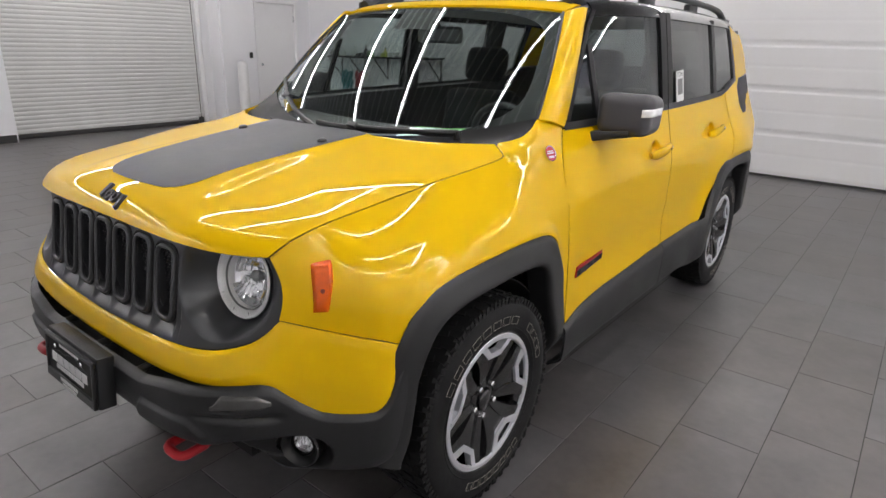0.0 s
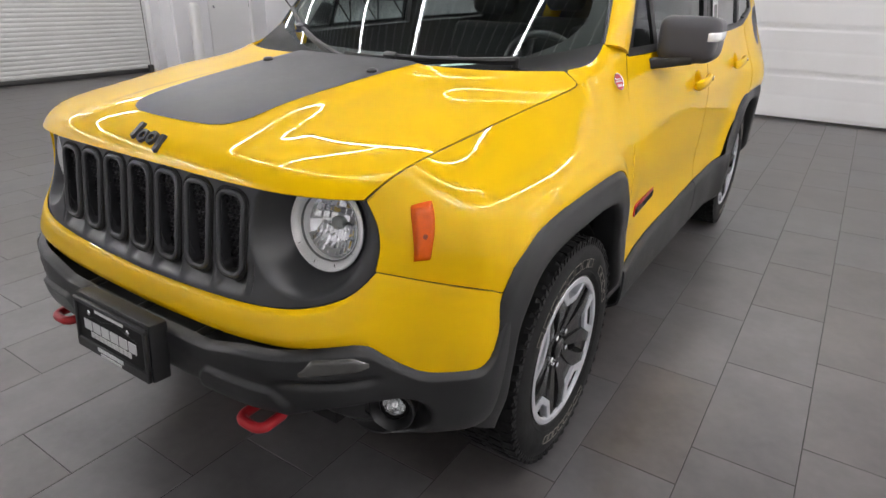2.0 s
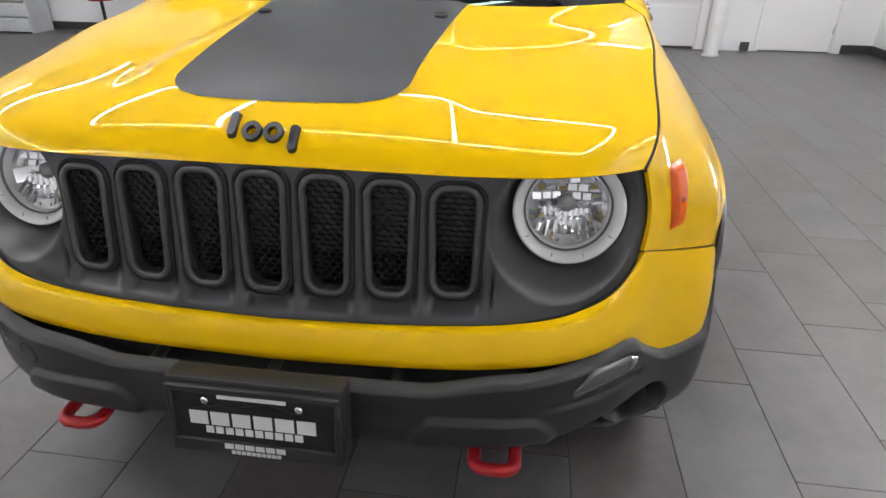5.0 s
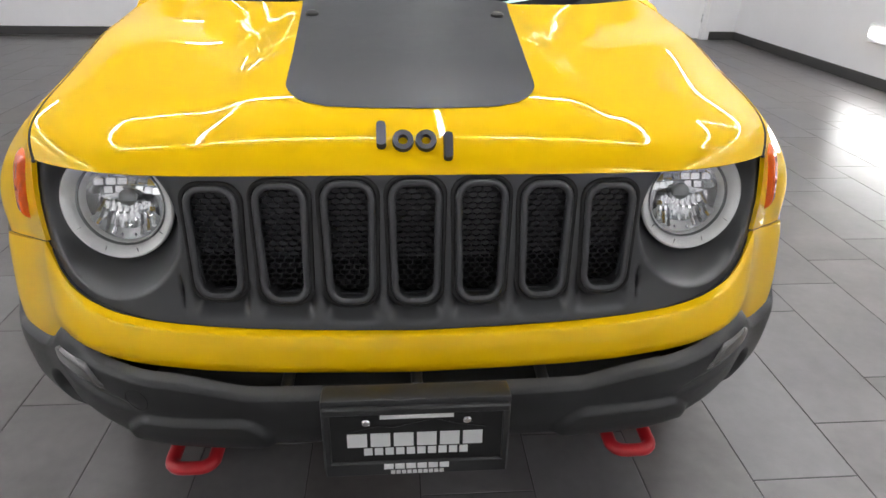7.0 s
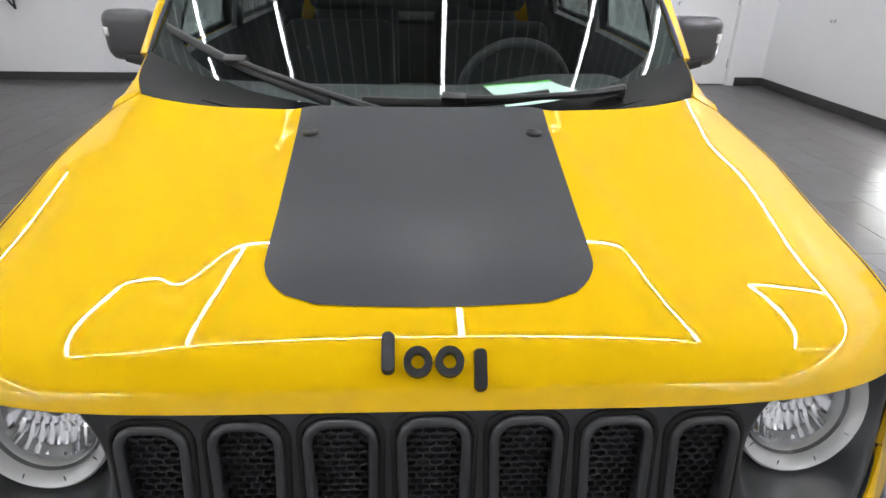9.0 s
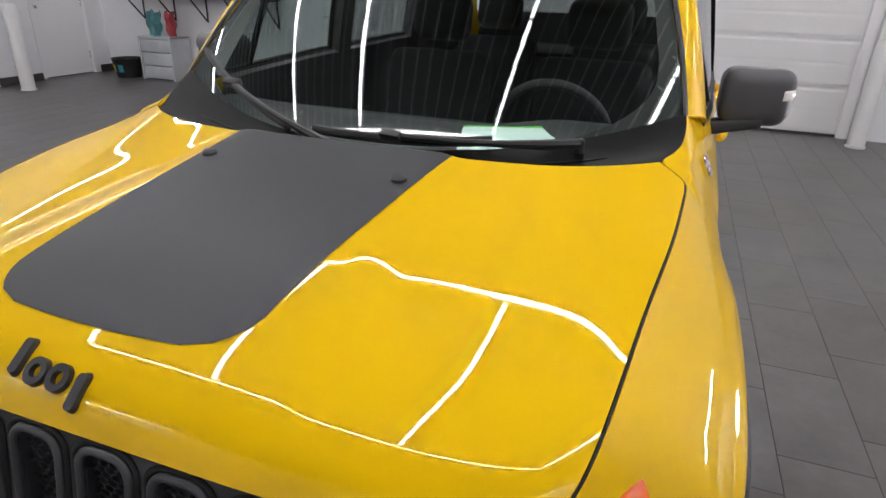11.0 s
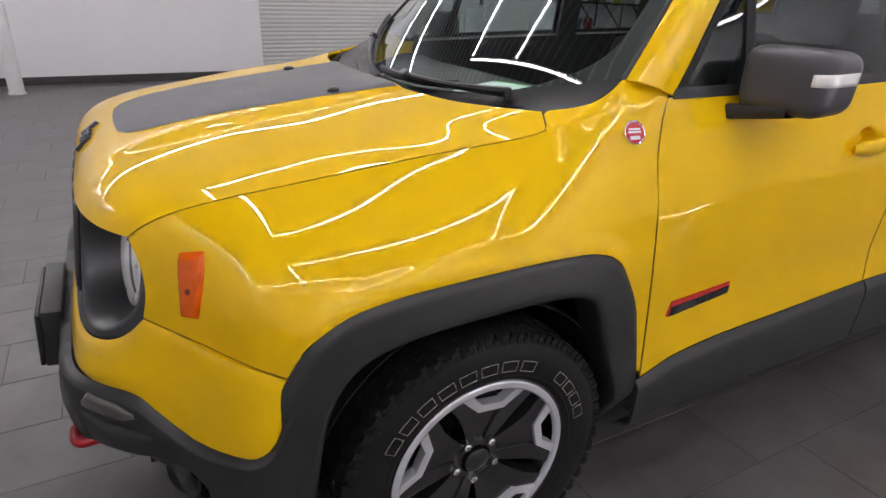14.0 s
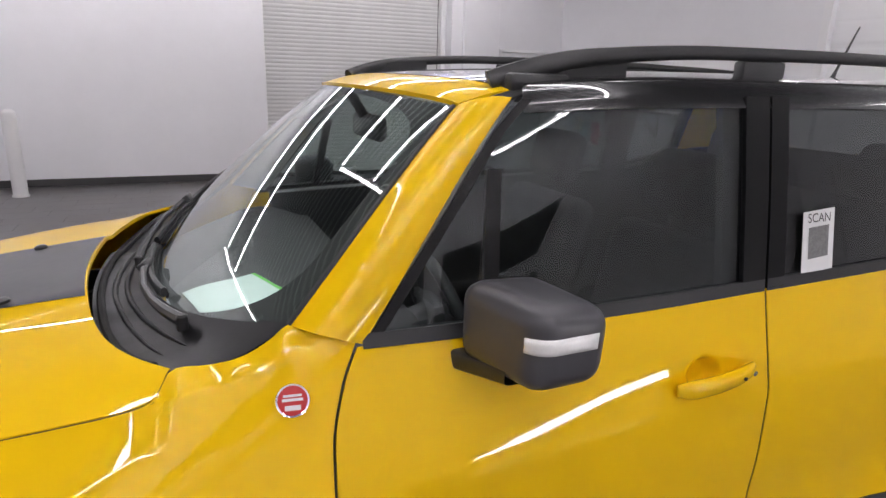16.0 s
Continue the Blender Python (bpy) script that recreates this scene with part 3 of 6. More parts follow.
    part("base", lathe([(.045, 0), (.045, .22), (.06, .22), (.075, .05), (.08, 0)], 32, "z"), SIGN, st, "black round base")
    for k in range(5):
        a = 2 * math.pi * k / 5
        part("castor", moved(lathe([(-.012, 0), (-.012, .022), (.012, .022), (.012, 0)], 14), pose(.19 * math.cos(a), .19 * math.sin(a), .024, 0, 0, math.degrees(a) + 90)), SIGN, st)
    st.location = (-5.26, W - .45, 0)
    # small fittings
    h = thing("wall_hook", moved(lathe([(0, .022), (.008, .022), (.012, .012), (.05, .011), (.055, .016), (.06, 0)], 20, "y"), Matrix.Translation((-4.02, W - .001, 1.03))), CHROME, "small steel knob hook on the white wall", "hook")
    h = thing("wall_hook", moved(lathe([(0, .024), (.008, .024), (.012, .012), (.045, .012), (.05, .02), (.06, 0)], 20, "x"), Matrix.Translation((X1 - .001, 5.55, .92)) @ pose(0, 0, 0, 0, 0, 180)), CHROME, "small steel knob hook on the white wall", "hook")
    lb = thing("low_wall_lamp", box(X1 - .05, X1 - .001, 1.9, 4.22, .40, .58, .02, 2), DOORW, "long white lamp bar fixed low on the wall", "wall lamp")
    part("diffuser", box(X1 - .062, X1 - .051, 1.94, 4.18, .455, .525, .004, 1), LED, lb, "glowing white diffuser")


corner_store()

# ---- the car: surfaces ----
# Front points to -y, front axle at y = 0, centre line x = 0.
WB = 2.57
PLAN_S = [0, .2, .4, .52, .62, .70, .78, .86, .93, 1.0]
plan_x = flow(PLAN_S, [0, .22, .42, .53, .613, .662, .715, .775, .830, .852])
plan_y = flow(PLAN_S, [-.797, -.795, -.785, -.762, -.716, -.664, -.607, -.555, -.500, -.430])
side_x = curve([-.664, -.60, -.57, -.525, -.478, -.424, -.30, 0, .45, 1.4, 2.1, 2.6, 3.0, 3.2, 3.33], [.662, .718, .745, .796, .838, .853, .862, .866, .862, .866, .872, .875, .85, .80, .70])
belt_x = curve([.4, .51, .8, 1.2, 1.6, 2.4, 2.9, 3.2, 3.33], [.755, .768, .797, .813, .815, .803, .766, .715, .64])
belt_z = curve([.5, 1.4, 2.3, 2.75, 3.3], [1.178, 1.195, 1.215, 1.30, 1.32])
sill_z = curve([.44, .50, .58, .75, 1.0, 1.45, 2.0, 2.15, 2.3], [.455, .475, .500, .520, .530, .548, .56, .60, .70])
EDGE_V = [0, .1, .2, .38, .55, .72, .88, .95, 1]
edge_x = flow(EDGE_V, [.752, .745, .7365, .722, .702, .684, .668, .656, .638])
edge_y = flow(EDGE_V, [.262, .185, .095, -.095, -.26, -.42, -.565, -.623, -.662])
edge_z = flow(EDGE_V, [1.146, 1.127, 1.110, 1.090, 1.068, 1.046, 1.022, 1.001, .972])
corner_cut = curve([0, .08, .155, .20, 1], [.905, .955, .995, 1, 1])     # rounded rear corner of the hood
mid_y = flow([0, .35, .72, .88, 1], [.022, -.30, -.600, -.705, -.752])
mid_z = flow([0, .35, .72, .88, 1], [1.160, 1.120, 1.071, 1.028, .974])


def hood_raw(u, v):
    """The hood's whole sheet, before its rear corners are cut."""
    a = abs(u)
    x = u * edge_x(v)
    rear = .60 * a ** 2 + .60 * a ** 8
    y = lerp(mid_y(v), edge_y(v), lerp(rear, a ** (2.4 + 1.6 * v + 1.5 * v ** 6), ease(-.02, .36, v)))
    z = lerp(mid_z(v), edge_z(v), a ** 2.3)
    ax = abs(x)
    # the middle stands up between two shallow valleys
    brow = .262 + .085 * v
    z -= .0100 * (1 - ease(.50, .97, v)) * ease(brow - .042, brow + .042, ax) * (1 - ease(.40, .73, ax))
    return Vector((x, y, z))


def hood_at(u, v):
    return hood_raw(u * corner_cut(v), v)


def hood_top(x, y):
    """Height of the hood at a plan place."""
    lo, hi = 0.0, 1.0
    for _ in range(30):
        v = (lo + hi) / 2
        if hood_raw(x / edge_x(v), v).y > y:
            lo = v
        else:
            hi = v
    return hood_raw(x / edge_x(v), v).z


face_plan = curve([0, .2, .35, .45, .53, .59, .63, .66, .675], [-.787, -.784, -.778, -.770, -.754, -.725, -.694, -.664, -.645])
panel_low_z = curve([0, .18, .33, .47, .54, .59, .625, .65, .665, .672], [.699, .703, .709, .721, .733, .748, .766, .793, .822, .862])
panel_top_z = curve([0, .30, .60, .638, .650, .660, .668, .672], [.978, .977, .972, .968, .958, .938, .905, .880])


def face_y(x, z):
    return face_plan(abs(x)) + (z - .75) * .16


def panel_low(x):
    return panel_low_z(abs(x))


def panel_high(x):
    return panel_top_z(abs(x))


def front_at(s, push, z):
    """A place on the wrap-round front, pushed out by push."""
    a = abs(s)
    x, y = plan_x(a), plan_y(a)
    e = 0.01
    t = Vector((plan_x(min(a + e, 1)) - plan_x(max(a - e, 0)), plan_y(min(a + e, 1)) - plan_y(max(a - e, 0))))
    t.normalize()
    if a < 0.02:
        t = Vector((1, 0))
    return Vector(((x + t.y * push) * (1 if s >= 0 else -1), y - t.x * push, z))


yellow_low = curve([0, .2, .32, .40, .48, .545, .60, .64, .672, .718, .76, .807, .85, .892, .92, .95, .975, 1.0],
                   [.606, .613, .619, .626, .636, .647, .656, .659, .653, .621, .592, .571, .567, .568, .569, .590, .650, .722])


def yellow_high(s):
    return panel_low(plan_x(s)) if s < .70 else arch_top(max(plan_y(s), -.664)) - .002


def ledge(k, kc, a, b):
    """A drop from 0 to 1 that steepens at the crease kc: a steady bend a and a quick bend b."""
    def fall(k):
        u = (k - kc + .07) / .12
        return a * k * k / 2 + b * (0 if u < 0 else .12 * (u ** 3 - u ** 4 / 2) if u < 1 else .12 * (u - .5))
    return fall(k) / fall(1)


crease_z = curve([.5, .60, .78, 1.11, 1.45, 2.4], [.920, .932, .948, .962, .972, 1.0])


crease_slow = curve([.5, .56, .68, 1.4], [1.3, .7, .3, .1])
crease_quick = curve([.5, .56, .68, 1.4], [.75, 1.2, 1.7, 2.0])


def side_at(y, z):
    """Half width of the doors and quarters."""
    xs, xb, zb = side_x(y), belt_x(y), belt_z(y)
    k = max(z - .70, 0) / (zb - .70)
    x = xs - (xs - xb) * ledge(k, (crease_z(y) - .70) / (zb - .70), crease_slow(y), crease_quick(y))
    x -= .012 * math.exp(-((z - .66) / .10) ** 2) * step(.45, .6, y) * (1 - step(2.0, 2.2, y))
    d = math.hypot((y - WB) / .52, (z - .36) / .56)
    x += .034 * math.exp(-((d - 1.0) / .24) ** 2) * step(1.6, 2.1, y) + .022 * step(2.2, 2.6, y) * (1 - step(.95, 1.30, z)) * step(.8, .9, z)
    return x


# wheel-arch edge in (y from the axle, z)
def arch_line(n):
    return spline([(0, -.535, .400), (0, -.520, .56), (0, -.494, .64), (0, -.467, .70), (0, -.446, .745), (0, -.418, .788), (0, -.375, .825), (0, -.315, .852), (0, -.17, .871), (0, .08, .878),
                   (0, .20, .874), (0, .27, .861), (0, .322, .832), (0, .356, .785), (0, .388, .725), (0, .416, .655), (0, .438, .572), (0, .452, .485), (0, .455, .36)], n)


ARCH = np.array([(p.y, p.z) for p in arch_line(90)])


def arch_gap(y, z):
    """How far a place on the side lies from the arch edge."""
    return float(np.sqrt(((ARCH - (y, z)) ** 2).sum(1).min()))


arch_top = curve([-.664, -.57, -.478, -.440, -.418, -.375, -.315, -.17, .08, .20, .27, .322, .356, .388, .416, .438, .452], [.819, .782, .752, .736, .790, .827, .854, .873, .880, .876, .863, .834, .787, .727, .657, .574, .487])
hood_rim = [hood_at(1, k / 24) for k in range(24, -1, -1)]
TOP_Y = [p.y for p in hood_rim] + [.27, .32, .36, .40, .52]
fend_top_x = curve(TOP_Y, [p.x + .006 for p in hood_rim] + [.709, .724, .726, .724, .768])
fend_top_z = curve(TOP_Y, [p.z - .001 for p in hood_rim] + [1.158, 1.172, 1.193, 1.219, 1.184])
door_seam = curve([.45, .60, .88, 1.02, 1.12, 1.19, 1.22], [.472, .462, .445, .450, .475, .508, .520])


# the line along which the fender turns from side to top, ending in the belt line
CROWN_Y = [-.665, -.623, -.565, -.42, -.26, -.095, .095, .30, .40, .52]
crown_x = flow(CROWN_Y, [.644, .660, .672, .688, .706, .726, .741, .752, .759, .768])
crown_z = flow(CROWN_Y, [.970, 1.000, 1.021, 1.045, 1.067, 1.089, 1.110, 1.140, 1.160, 1.183])
turn_in = flow([-.665, -.4, -.1, .1, .25, .40, .52], [.24, .235, .225, .25, .33, .43, .48])


# crease over the arch, rising into the one along the doors
KNEE_Y = [-.665, -.50, -.12, .05, .25, .40, .52]
knee_at = curve(KNEE_Y, [.28, .28, .28, .28, .36, .49, .53])
knee_slow = curve(KNEE_Y, [2, 1.9, .65, .5, .7, 1.2, 1.3])
knee_quick = curve(KNEE_Y, [0, .05, .9, 1, .95, .8, .75])


# how quickly the fender flattens above its crown, beside the hood's corner
shoulder = flow([-.7, .10, .20, .24, .28, .32, .36, .42, .52], [96, 96, 90, 64, 42, 18.5, 5.5, 2.5, 4])


def fender_raw(y, z):
    zt, xt, xs = crown_z(y), crown_x(y), side_x(y)
    t = max(1 - (zt - z) / turn_in(y), 0)
    x = xs - (xs - xt) * ledge(t, knee_at(y), knee_slow(y), knee_quick(y))
    d = max(z - zt, 0)
    x -= shoulder(y) * d * d
    # lip that turns out round the arch
    return x + .0155 * (1 - step(.008, .054, arch_gap(y, z))) * step(-.47, -.38, y) * step(.60, .72, z) * (1 - step(.30, .44, y))


def fender_x(y, z):
    """Half width of the front fender, its top edge drawn to the hood line."""
    zt = fend_top_z(y)
    return fender_raw(y, z) + (fend_top_x(y) - fender_raw(y, zt)) * ease(zt - .09, zt + .02, z) / ease(zt - .09, zt + .02, zt) * (1 - ease(.38, .50, y))


def fender_at(u, v):
    # first the height at a rough y, then the y of both ends at that height
    y = lerp(-.660, .455, u)
    z = .9
    for _ in range(4):
        zt, zb = fend_top_z(y), arch_top(y)
        z = lerp(zt, zb, v ** 1.35)
        yf = -.660 + .012 * math.sin(math.pi * min(max((z - .819) / .15, 0), 1))
        y = lerp(yf, door_seam(z) - .003, u)
    return Vector((fender_x(y, z), y, z))


pil_in = fair([(.725, .400, 1.216), (.700, .495, 1.322), (.660, .615, 1.448), (.620, .712, 1.545), (.604, .752, 1.578)], 20)
pil_out = fair([(.768, .515, 1.182), (.748, .585, 1.275), (.712, .69, 1.412), (.672, .792, 1.54), (.650, .850, 1.598)], 20)


pil_in_fine = fair(pil_in, 120)
pil_out_fine = fair(pil_out, 120)


def pillar_at(u, v):
    k = u * 120
    i = min(int(k), 119)
    a, b = pil_in_fine[i].lerp(pil_in_fine[i + 1], k - i), pil_out_fine[i].lerp(pil_out_fine[i + 1], k - i)
    p = a.lerp(b, v)
    bow = Vector((.75, -.45, .35)).normalized() * (.024 * 4 * v * (1 - v))
    return p + bow


def screen_at(u, v, inset=0.0):
    u = (u * 2 - 1)
    a = abs(u)
    lo = Vector((.722 * u, .148 + .25 * a ** 2.2, 1.110 + .103 * a ** 2.2))
    hi = Vector((.603 * u, .676 + .080 * a ** 2.0, 1.606 - .03 * a ** 2))
    p = lo.lerp(hi, v)
    n = Vector((.25 * u, -.62, .76)).normalized()
    return p + n * (.022 * 4 * v * (1 - v) * (1 - .6 * a ** 4) - inset)


roof_z = curve([.66, .76, .9, 1.3, 1.9, 2.6, 3.1, 3.28], [1.606, 1.632, 1.648, 1.664, 1.668, 1.655, 1.625, 1.59])
roof_x = curve([.66, .75, .85, 1.1, 1.5, 2.4, 3.1, 3.28], [.600, .606, .632, .674, .692, .676, .61, .56])


def roof_at(u, y):
    a = abs(u)
    return Vector((u * roof_x(y), y + .09 * a ** 2 * (1 - step(.66, 1.2, y)), roof_z(y) - .014 * a ** 2 - .010 * a ** 8))


# top of the side windows
rail_x = curve([.5, .85, 1.1, 1.42, 2.4, 3.1], [.61, .662, .706, .740, .718, .64])
rail_z = curve([.5, .85, 1.1, 1.42, 2.4, 3.1], [1.56, 1.592, 1.606, 1.610, 1.606, 1.56])


def window_at(y, k):
    """A place on the side glass, k = 0 at the belt and 1 at the roof rail."""
    x = lerp(belt_x(y) - .004, rail_x(y), k) + .003 * 4 * k * (1 - k)
    return Vector((x, y, lerp(belt_z(y), rail_z(y), k)))


# ---- the car: parts ----
car = tagged(new("car"), "yellow compact SUV with black cladding parked on grey tiles", "car")
car.empty_display_size = 0.3


def both(name, data, mat, label="", parent=None, smooth=True, angle=38):
    a = part(name, data, mat, parent or car, label, smooth, angle)
    b = part(name, flip(data), mat, parent or car, label, smooth, angle)
    return a, b


def hood():
    h = part("hood", thick(patch(lambda u, v: hood_at(2 * u - 1, v), 96, 80, (0, 0, 1)), .010), YELLOW, car, "glossy yellow hood")
    half = curve([-.64, -.60, -.45, -.30, -.12, .03], [.222, .224, .230, .240, .253, .268])

    def dec(u, v):
        y = lerp(.034, -.640, v)
        w = half(y)
        r = .075
        d = y + .640
        if d < r:
            w -= r * (1 - math.sqrt(max(0, 1 - ((r - d) / r) ** 2)))
        x = (2 * u - 1) * w
        yy = y + .25 * x * x * step(.3, 0, v) + .30 * x * x * step(.7, 1.0, v) - .012 * step(.7, 1, v)
        yy = min(yy, hood_raw(x / .752, 0).y - .004)
        return Vector((x, yy, hood_top(x, yy) + .0016))
    part("decal", patch(dec, 40, 60, (0, 0, 1)), DECAL, h, "matte dark grey hood decal")
    for x in (-.225, .218):
        z = hood_top(x, -.127)
        part("rubber_bump_stop", moved(lathe([(-.002, 0.0), (-.002, .0165), (.006, .016), (.010, .011), (.011, 0)], 20, "z"), pose(x, -.127, z + .001, 6)), CLAD, h, "small black rubber stop")
    # raised emblem as four plain shapes: two bars and two oval rings
    for cx, cz, w, hgt, ring in ((-.053, .002, .026, .054, False), (-.0185, -.005, .035, .038, True), (.0185, -.005, .035, .038, True), (.0545, -.011, .026, .052, False)):
        zc = 1.0235 + cz
        v = min((abs(hood_at(cx / .65, q / 200).z - zc), q / 200) for q in range(150, 200))[1]
        p = hood_at(cx / .65, v)
        up = (hood_at(cx / .65, v - .03) - hood_at(cx / .65, v + .03)).normalized()
        out = Vector((0, -up.z, up.y))
        if ring:
            o = [(w / 2 * math.cos(t), hgt / 2 * math.sin(t)) for t in [2 * math.pi * k / 28 for k in range(28)]]
            V = [Vector((a * q, b * q, c)) for q, c in ((1, 0), (.97, .009), (.48, .009), (.45, 0)) for a, b in o]
            F = [(r * 28 + k, r * 28 + (k + 1) % 28, (r + 1) * 28 + (k + 1) % 28, (r + 1) * 28 + k) for r in range(3) for k in range(28)]
        else:
            V, F = prism(rounded(w * .62, hgt, .007), .009, .10)
        part("emblem_block", ([p + Vector((a.x, 0, 0)) + up * a.y + out * (a.z - .001) for a in V], F), BADGE, h, "dark grey raised emblem shape", angle=30)


def fenders():
    d = thick(patch(fender_at, 110, 70, (1, 0, .4)), .008)
    fl, fr = both("fender", d, YELLOW, "glossy yellow front fender")
    # amber marker set in the corner
    def mark(u, v):
        z = lerp(.958, .832, v) - .006 * (1 - u) * (1 - v)
        w = lerp(.042, .029, step(.15, 1, v))
        y = lerp(-.565, -.585, v) + (u - .5) * w
        uu, vv = abs(2 * u - 1), abs(2 * v - 1)
        bulge = .013 * (1 - uu ** 6) * (1 - vv ** 10) - .001
        return Vector((fender_x(y, z), y, z)) + Vector((.8, -.6, .1)) * bulge
    d = patch(mark, 14, 26, (1, -1, 0))
    a, b = both("side_marker", d, AMBER, "amber side marker lamp")
    dot = mark(.52, .55)
    aim = Vector((.86, -.5, .1)).normalized().to_track_quat("X", "Z").to_matrix().to_4x4()
    bulb = moved(lathe([(-.002, .006), (.0008, .0055), (.0012, 0)], 18), Matrix.Translation(dot) @ aim)
    for lens, d in ((a, bulb), (b, flip(bulb))):
        part("bulb_spot", d, AMBERDARK, lens, "dark bulb behind the lens")
    # round badge on the fender
    best = min(((fender_at(.94, q / 100) - Vector((.8, .389, 1.108))).length, q / 100) for q in range(5, 70))[1]
    c = Vector((fender_at(.94, best).x, .389, 1.108))
    n = Vector((.86, -.12, .42)).normalized()
    rot = n.to_track_quat("X", "Z").to_matrix().to_4x4()
    for sgn, f in ((1, fl), (-1, fr)):
        m = Matrix.Translation(c) @ rot
        def put(name, d, mat, lab, parent=f, sgn=sgn, m=m):
            d = moved(d, m)
            return part(name, d if sgn > 0 else flip(d), mat, parent, lab)
        put("badge_disc", lathe([(-.004, 0.0), (-.004, .0265), (.003, .0265), (.0035, 0)], 32), BADGERED, "red round badge")
        put("badge_ring", lathe([(-.004, .0265), (.002, .0285), (.0055, .0275), (.005, .0245), (.0025, .0240)], 32), CHROME, "chrome badge ring")
        put("badge_bar", joined(box(.0034, .0052, -.015, .015, .006, .010), box(.0034, .0052, -.017, .017, -.001, .0035), box(.0034, .0052, -.013, .013, -.016, -.008)), WHITE_INK, "plain white badge bars")


def seam(points, r=.0026, par=None):
    """A dark bar for a panel gap's shade, on both sides of the car."""
    both("seam", tube(points, r, 6), DARK, parent=par)


def front():
    # yellow band that wraps under the grille
    nose_roll = curve([0, .10, .33, .60, .88, 1], [0, .010, .019, .017, .011, 0])
    low_push = curve([0, .4, .6, .75, .9, 1], [.003, .008, .022, .022, .024, .004])
    high_push = curve([0, .35, .5, .62, .7, 1], [-.005, -.005, -.003, 0, 0, .001])

    def band(u, v):
        s = 2 * u - 1
        a = abs(s)
        z = lerp(yellow_low(a), yellow_high(a), v)
        nose = 1 - step(.50, .72, a)
        push = lerp(low_push(a), high_push(a), v) + nose_roll(v) * lerp(.28, 1, nose)
        return front_at(s, push, z)
    part("front_fascia", thick(patch(band, 190, 30, (0, -1, 0)), .012), YELLOW, car, "glossy yellow front fascia band", angle=50)

    # grille panel with seven openings and two lamp bowls
    SL = [(.111 * k, 0) for k in range(-3, 4)]
    LX, LZ_, LR = .524, .886, .101

    def slot_span(cx):
        q = (cx / .333) ** 2
        return .9590 - .010 * q, .7560 + .012 * q

    def in_slot(x, z):
        for cx, _ in SL:
            hi, lo = slot_span(cx)
            if abs(x - cx) < .0345 * (1 - .10 * (.5 - (z - (lo + hi) / 2) / (hi - lo))) and lo < z < hi:
                return True
        return False

    def pan(u, v):
        x = (2 * u - 1) * .672
        lo, hi = panel_low(x) + .0015, panel_high(x)
        z = lerp(lo, hi, v)
        y = face_y(x, z) + .002 - .007 * (1 - step(0, .060, z - lo)) * (1 - step(.40, .60, abs(x)))
        ax = abs(x)
        # bowl round the lamp, its floor square to the lamp
        d = math.hypot(ax - LX, z - LZ_)
        floor_y = -.652 + .176 * (z - LZ_) + .06 * (ax - LX)
        y = lerp(y, max(y, floor_y), 1 - step(.101, .137, d))
        # shallow scoops below each slot
        if ax < .40:
            cx = .111 * round(x / .111)
            q = abs(x - cx)
            t = (z - lo) / .052
            y += .019 * math.exp(-(q / .0445) ** 10) * step(.10, .95, t) * (1 - step(1.0, 2.2, t))
        return Vector((x, y, z))
    def keep(c):
        return not in_slot(c.x, c.z) and math.hypot(abs(c.x) - LX, c.z - LZ_) > LR - .012
    g = part("grille", thick(patch(pan, 340, 110, (0, -1, 0), keep), .005), GRILLE, car, "satin dark grey seven-slot grille panel", angle=60)
    part("grille_backing", box(-.40, .40, -.68, -.66, .62, .95), DARK, car)
    # slot frames and honeycomb
    for cx, _ in SL:
        top, bot = slot_span(cx)
        h = top - bot
        o = rounded(.0790, h + .004, .027, 6)
        pts = []
        for a, b in o:
            z = (top + bot) / 2 + b
            x = cx + a * (1 - .10 * (.5 - b / h))
            pts.append(Vector((x, face_y(x, z) - .0015, z)))
        ring = loop_bar(pts, .0062, .0064)
        n = len(pts)
        wall = (pts + [p + Vector((0, .034, 0)) for p in pts], [(i, (i + 1) % n, n + (i + 1) % n, n + i) for i in range(n)])
        part("slot_frame", joined(ring, thick(wall, .002)), GRILLE, g, "rounded slot surround")
        # dark bar flush with the panel, in place of a shaded groove
        gap = [Vector((cx + (p.x - cx) * 1.235, 0, (top + bot) / 2 + (p.z - (top + bot) / 2) * 1.085)) for p in pts]
        part("slot_groove_shade", loop_bar([Vector((p.x, face_y(p.x, p.z) + .0010, p.z)) for p in gap], .0046, .0036), DARK, g, "dark bar for the shaded groove round the slot")
        hexes = []
        R, wire = .0078, .0011
        yb = face_y(cx, (top + bot) / 2) + .020
        row, z = 0, bot + .004
        while z < top:
            x = -.038 + (R * 1.06 if row % 2 else 0)
            while x < .038:
                xx = cx + x
                if abs(x) < .034:
                    yy = yb + (z - bot) * .02
                    V = []
                    for rr, dy in ((R * 1.0, 0), (R * .86, -.001), (R * .86, .012)):
                        for k in range(6):
                            t = radians(60 * k + 30)
                            V.append(Vector((xx + 1.22 * rr * math.cos(t), yy + dy, z + rr * math.sin(t) * .86)))
                    F = []
                    for k in range(6):
                        n = (k + 1) % 6
                        F += [(k, n, 6 + n, 6 + k), (6 + k, 6 + n, 12 + n, 12 + k)]
                    hexes.append((V, F))
                x += R * 2.12
            z += R * 1.30
            row += 1
        low = bot + .30 * (top - bot)
        part("mesh_back", box(cx - .036, cx + .036, yb + .008, yb + .016, low, top), CLAD, g, "dark plate behind the mesh", smooth=False)
        part("honeycomb", joined(*hexes), GRILLE, g, "black honeycomb mesh insert", smooth=False)

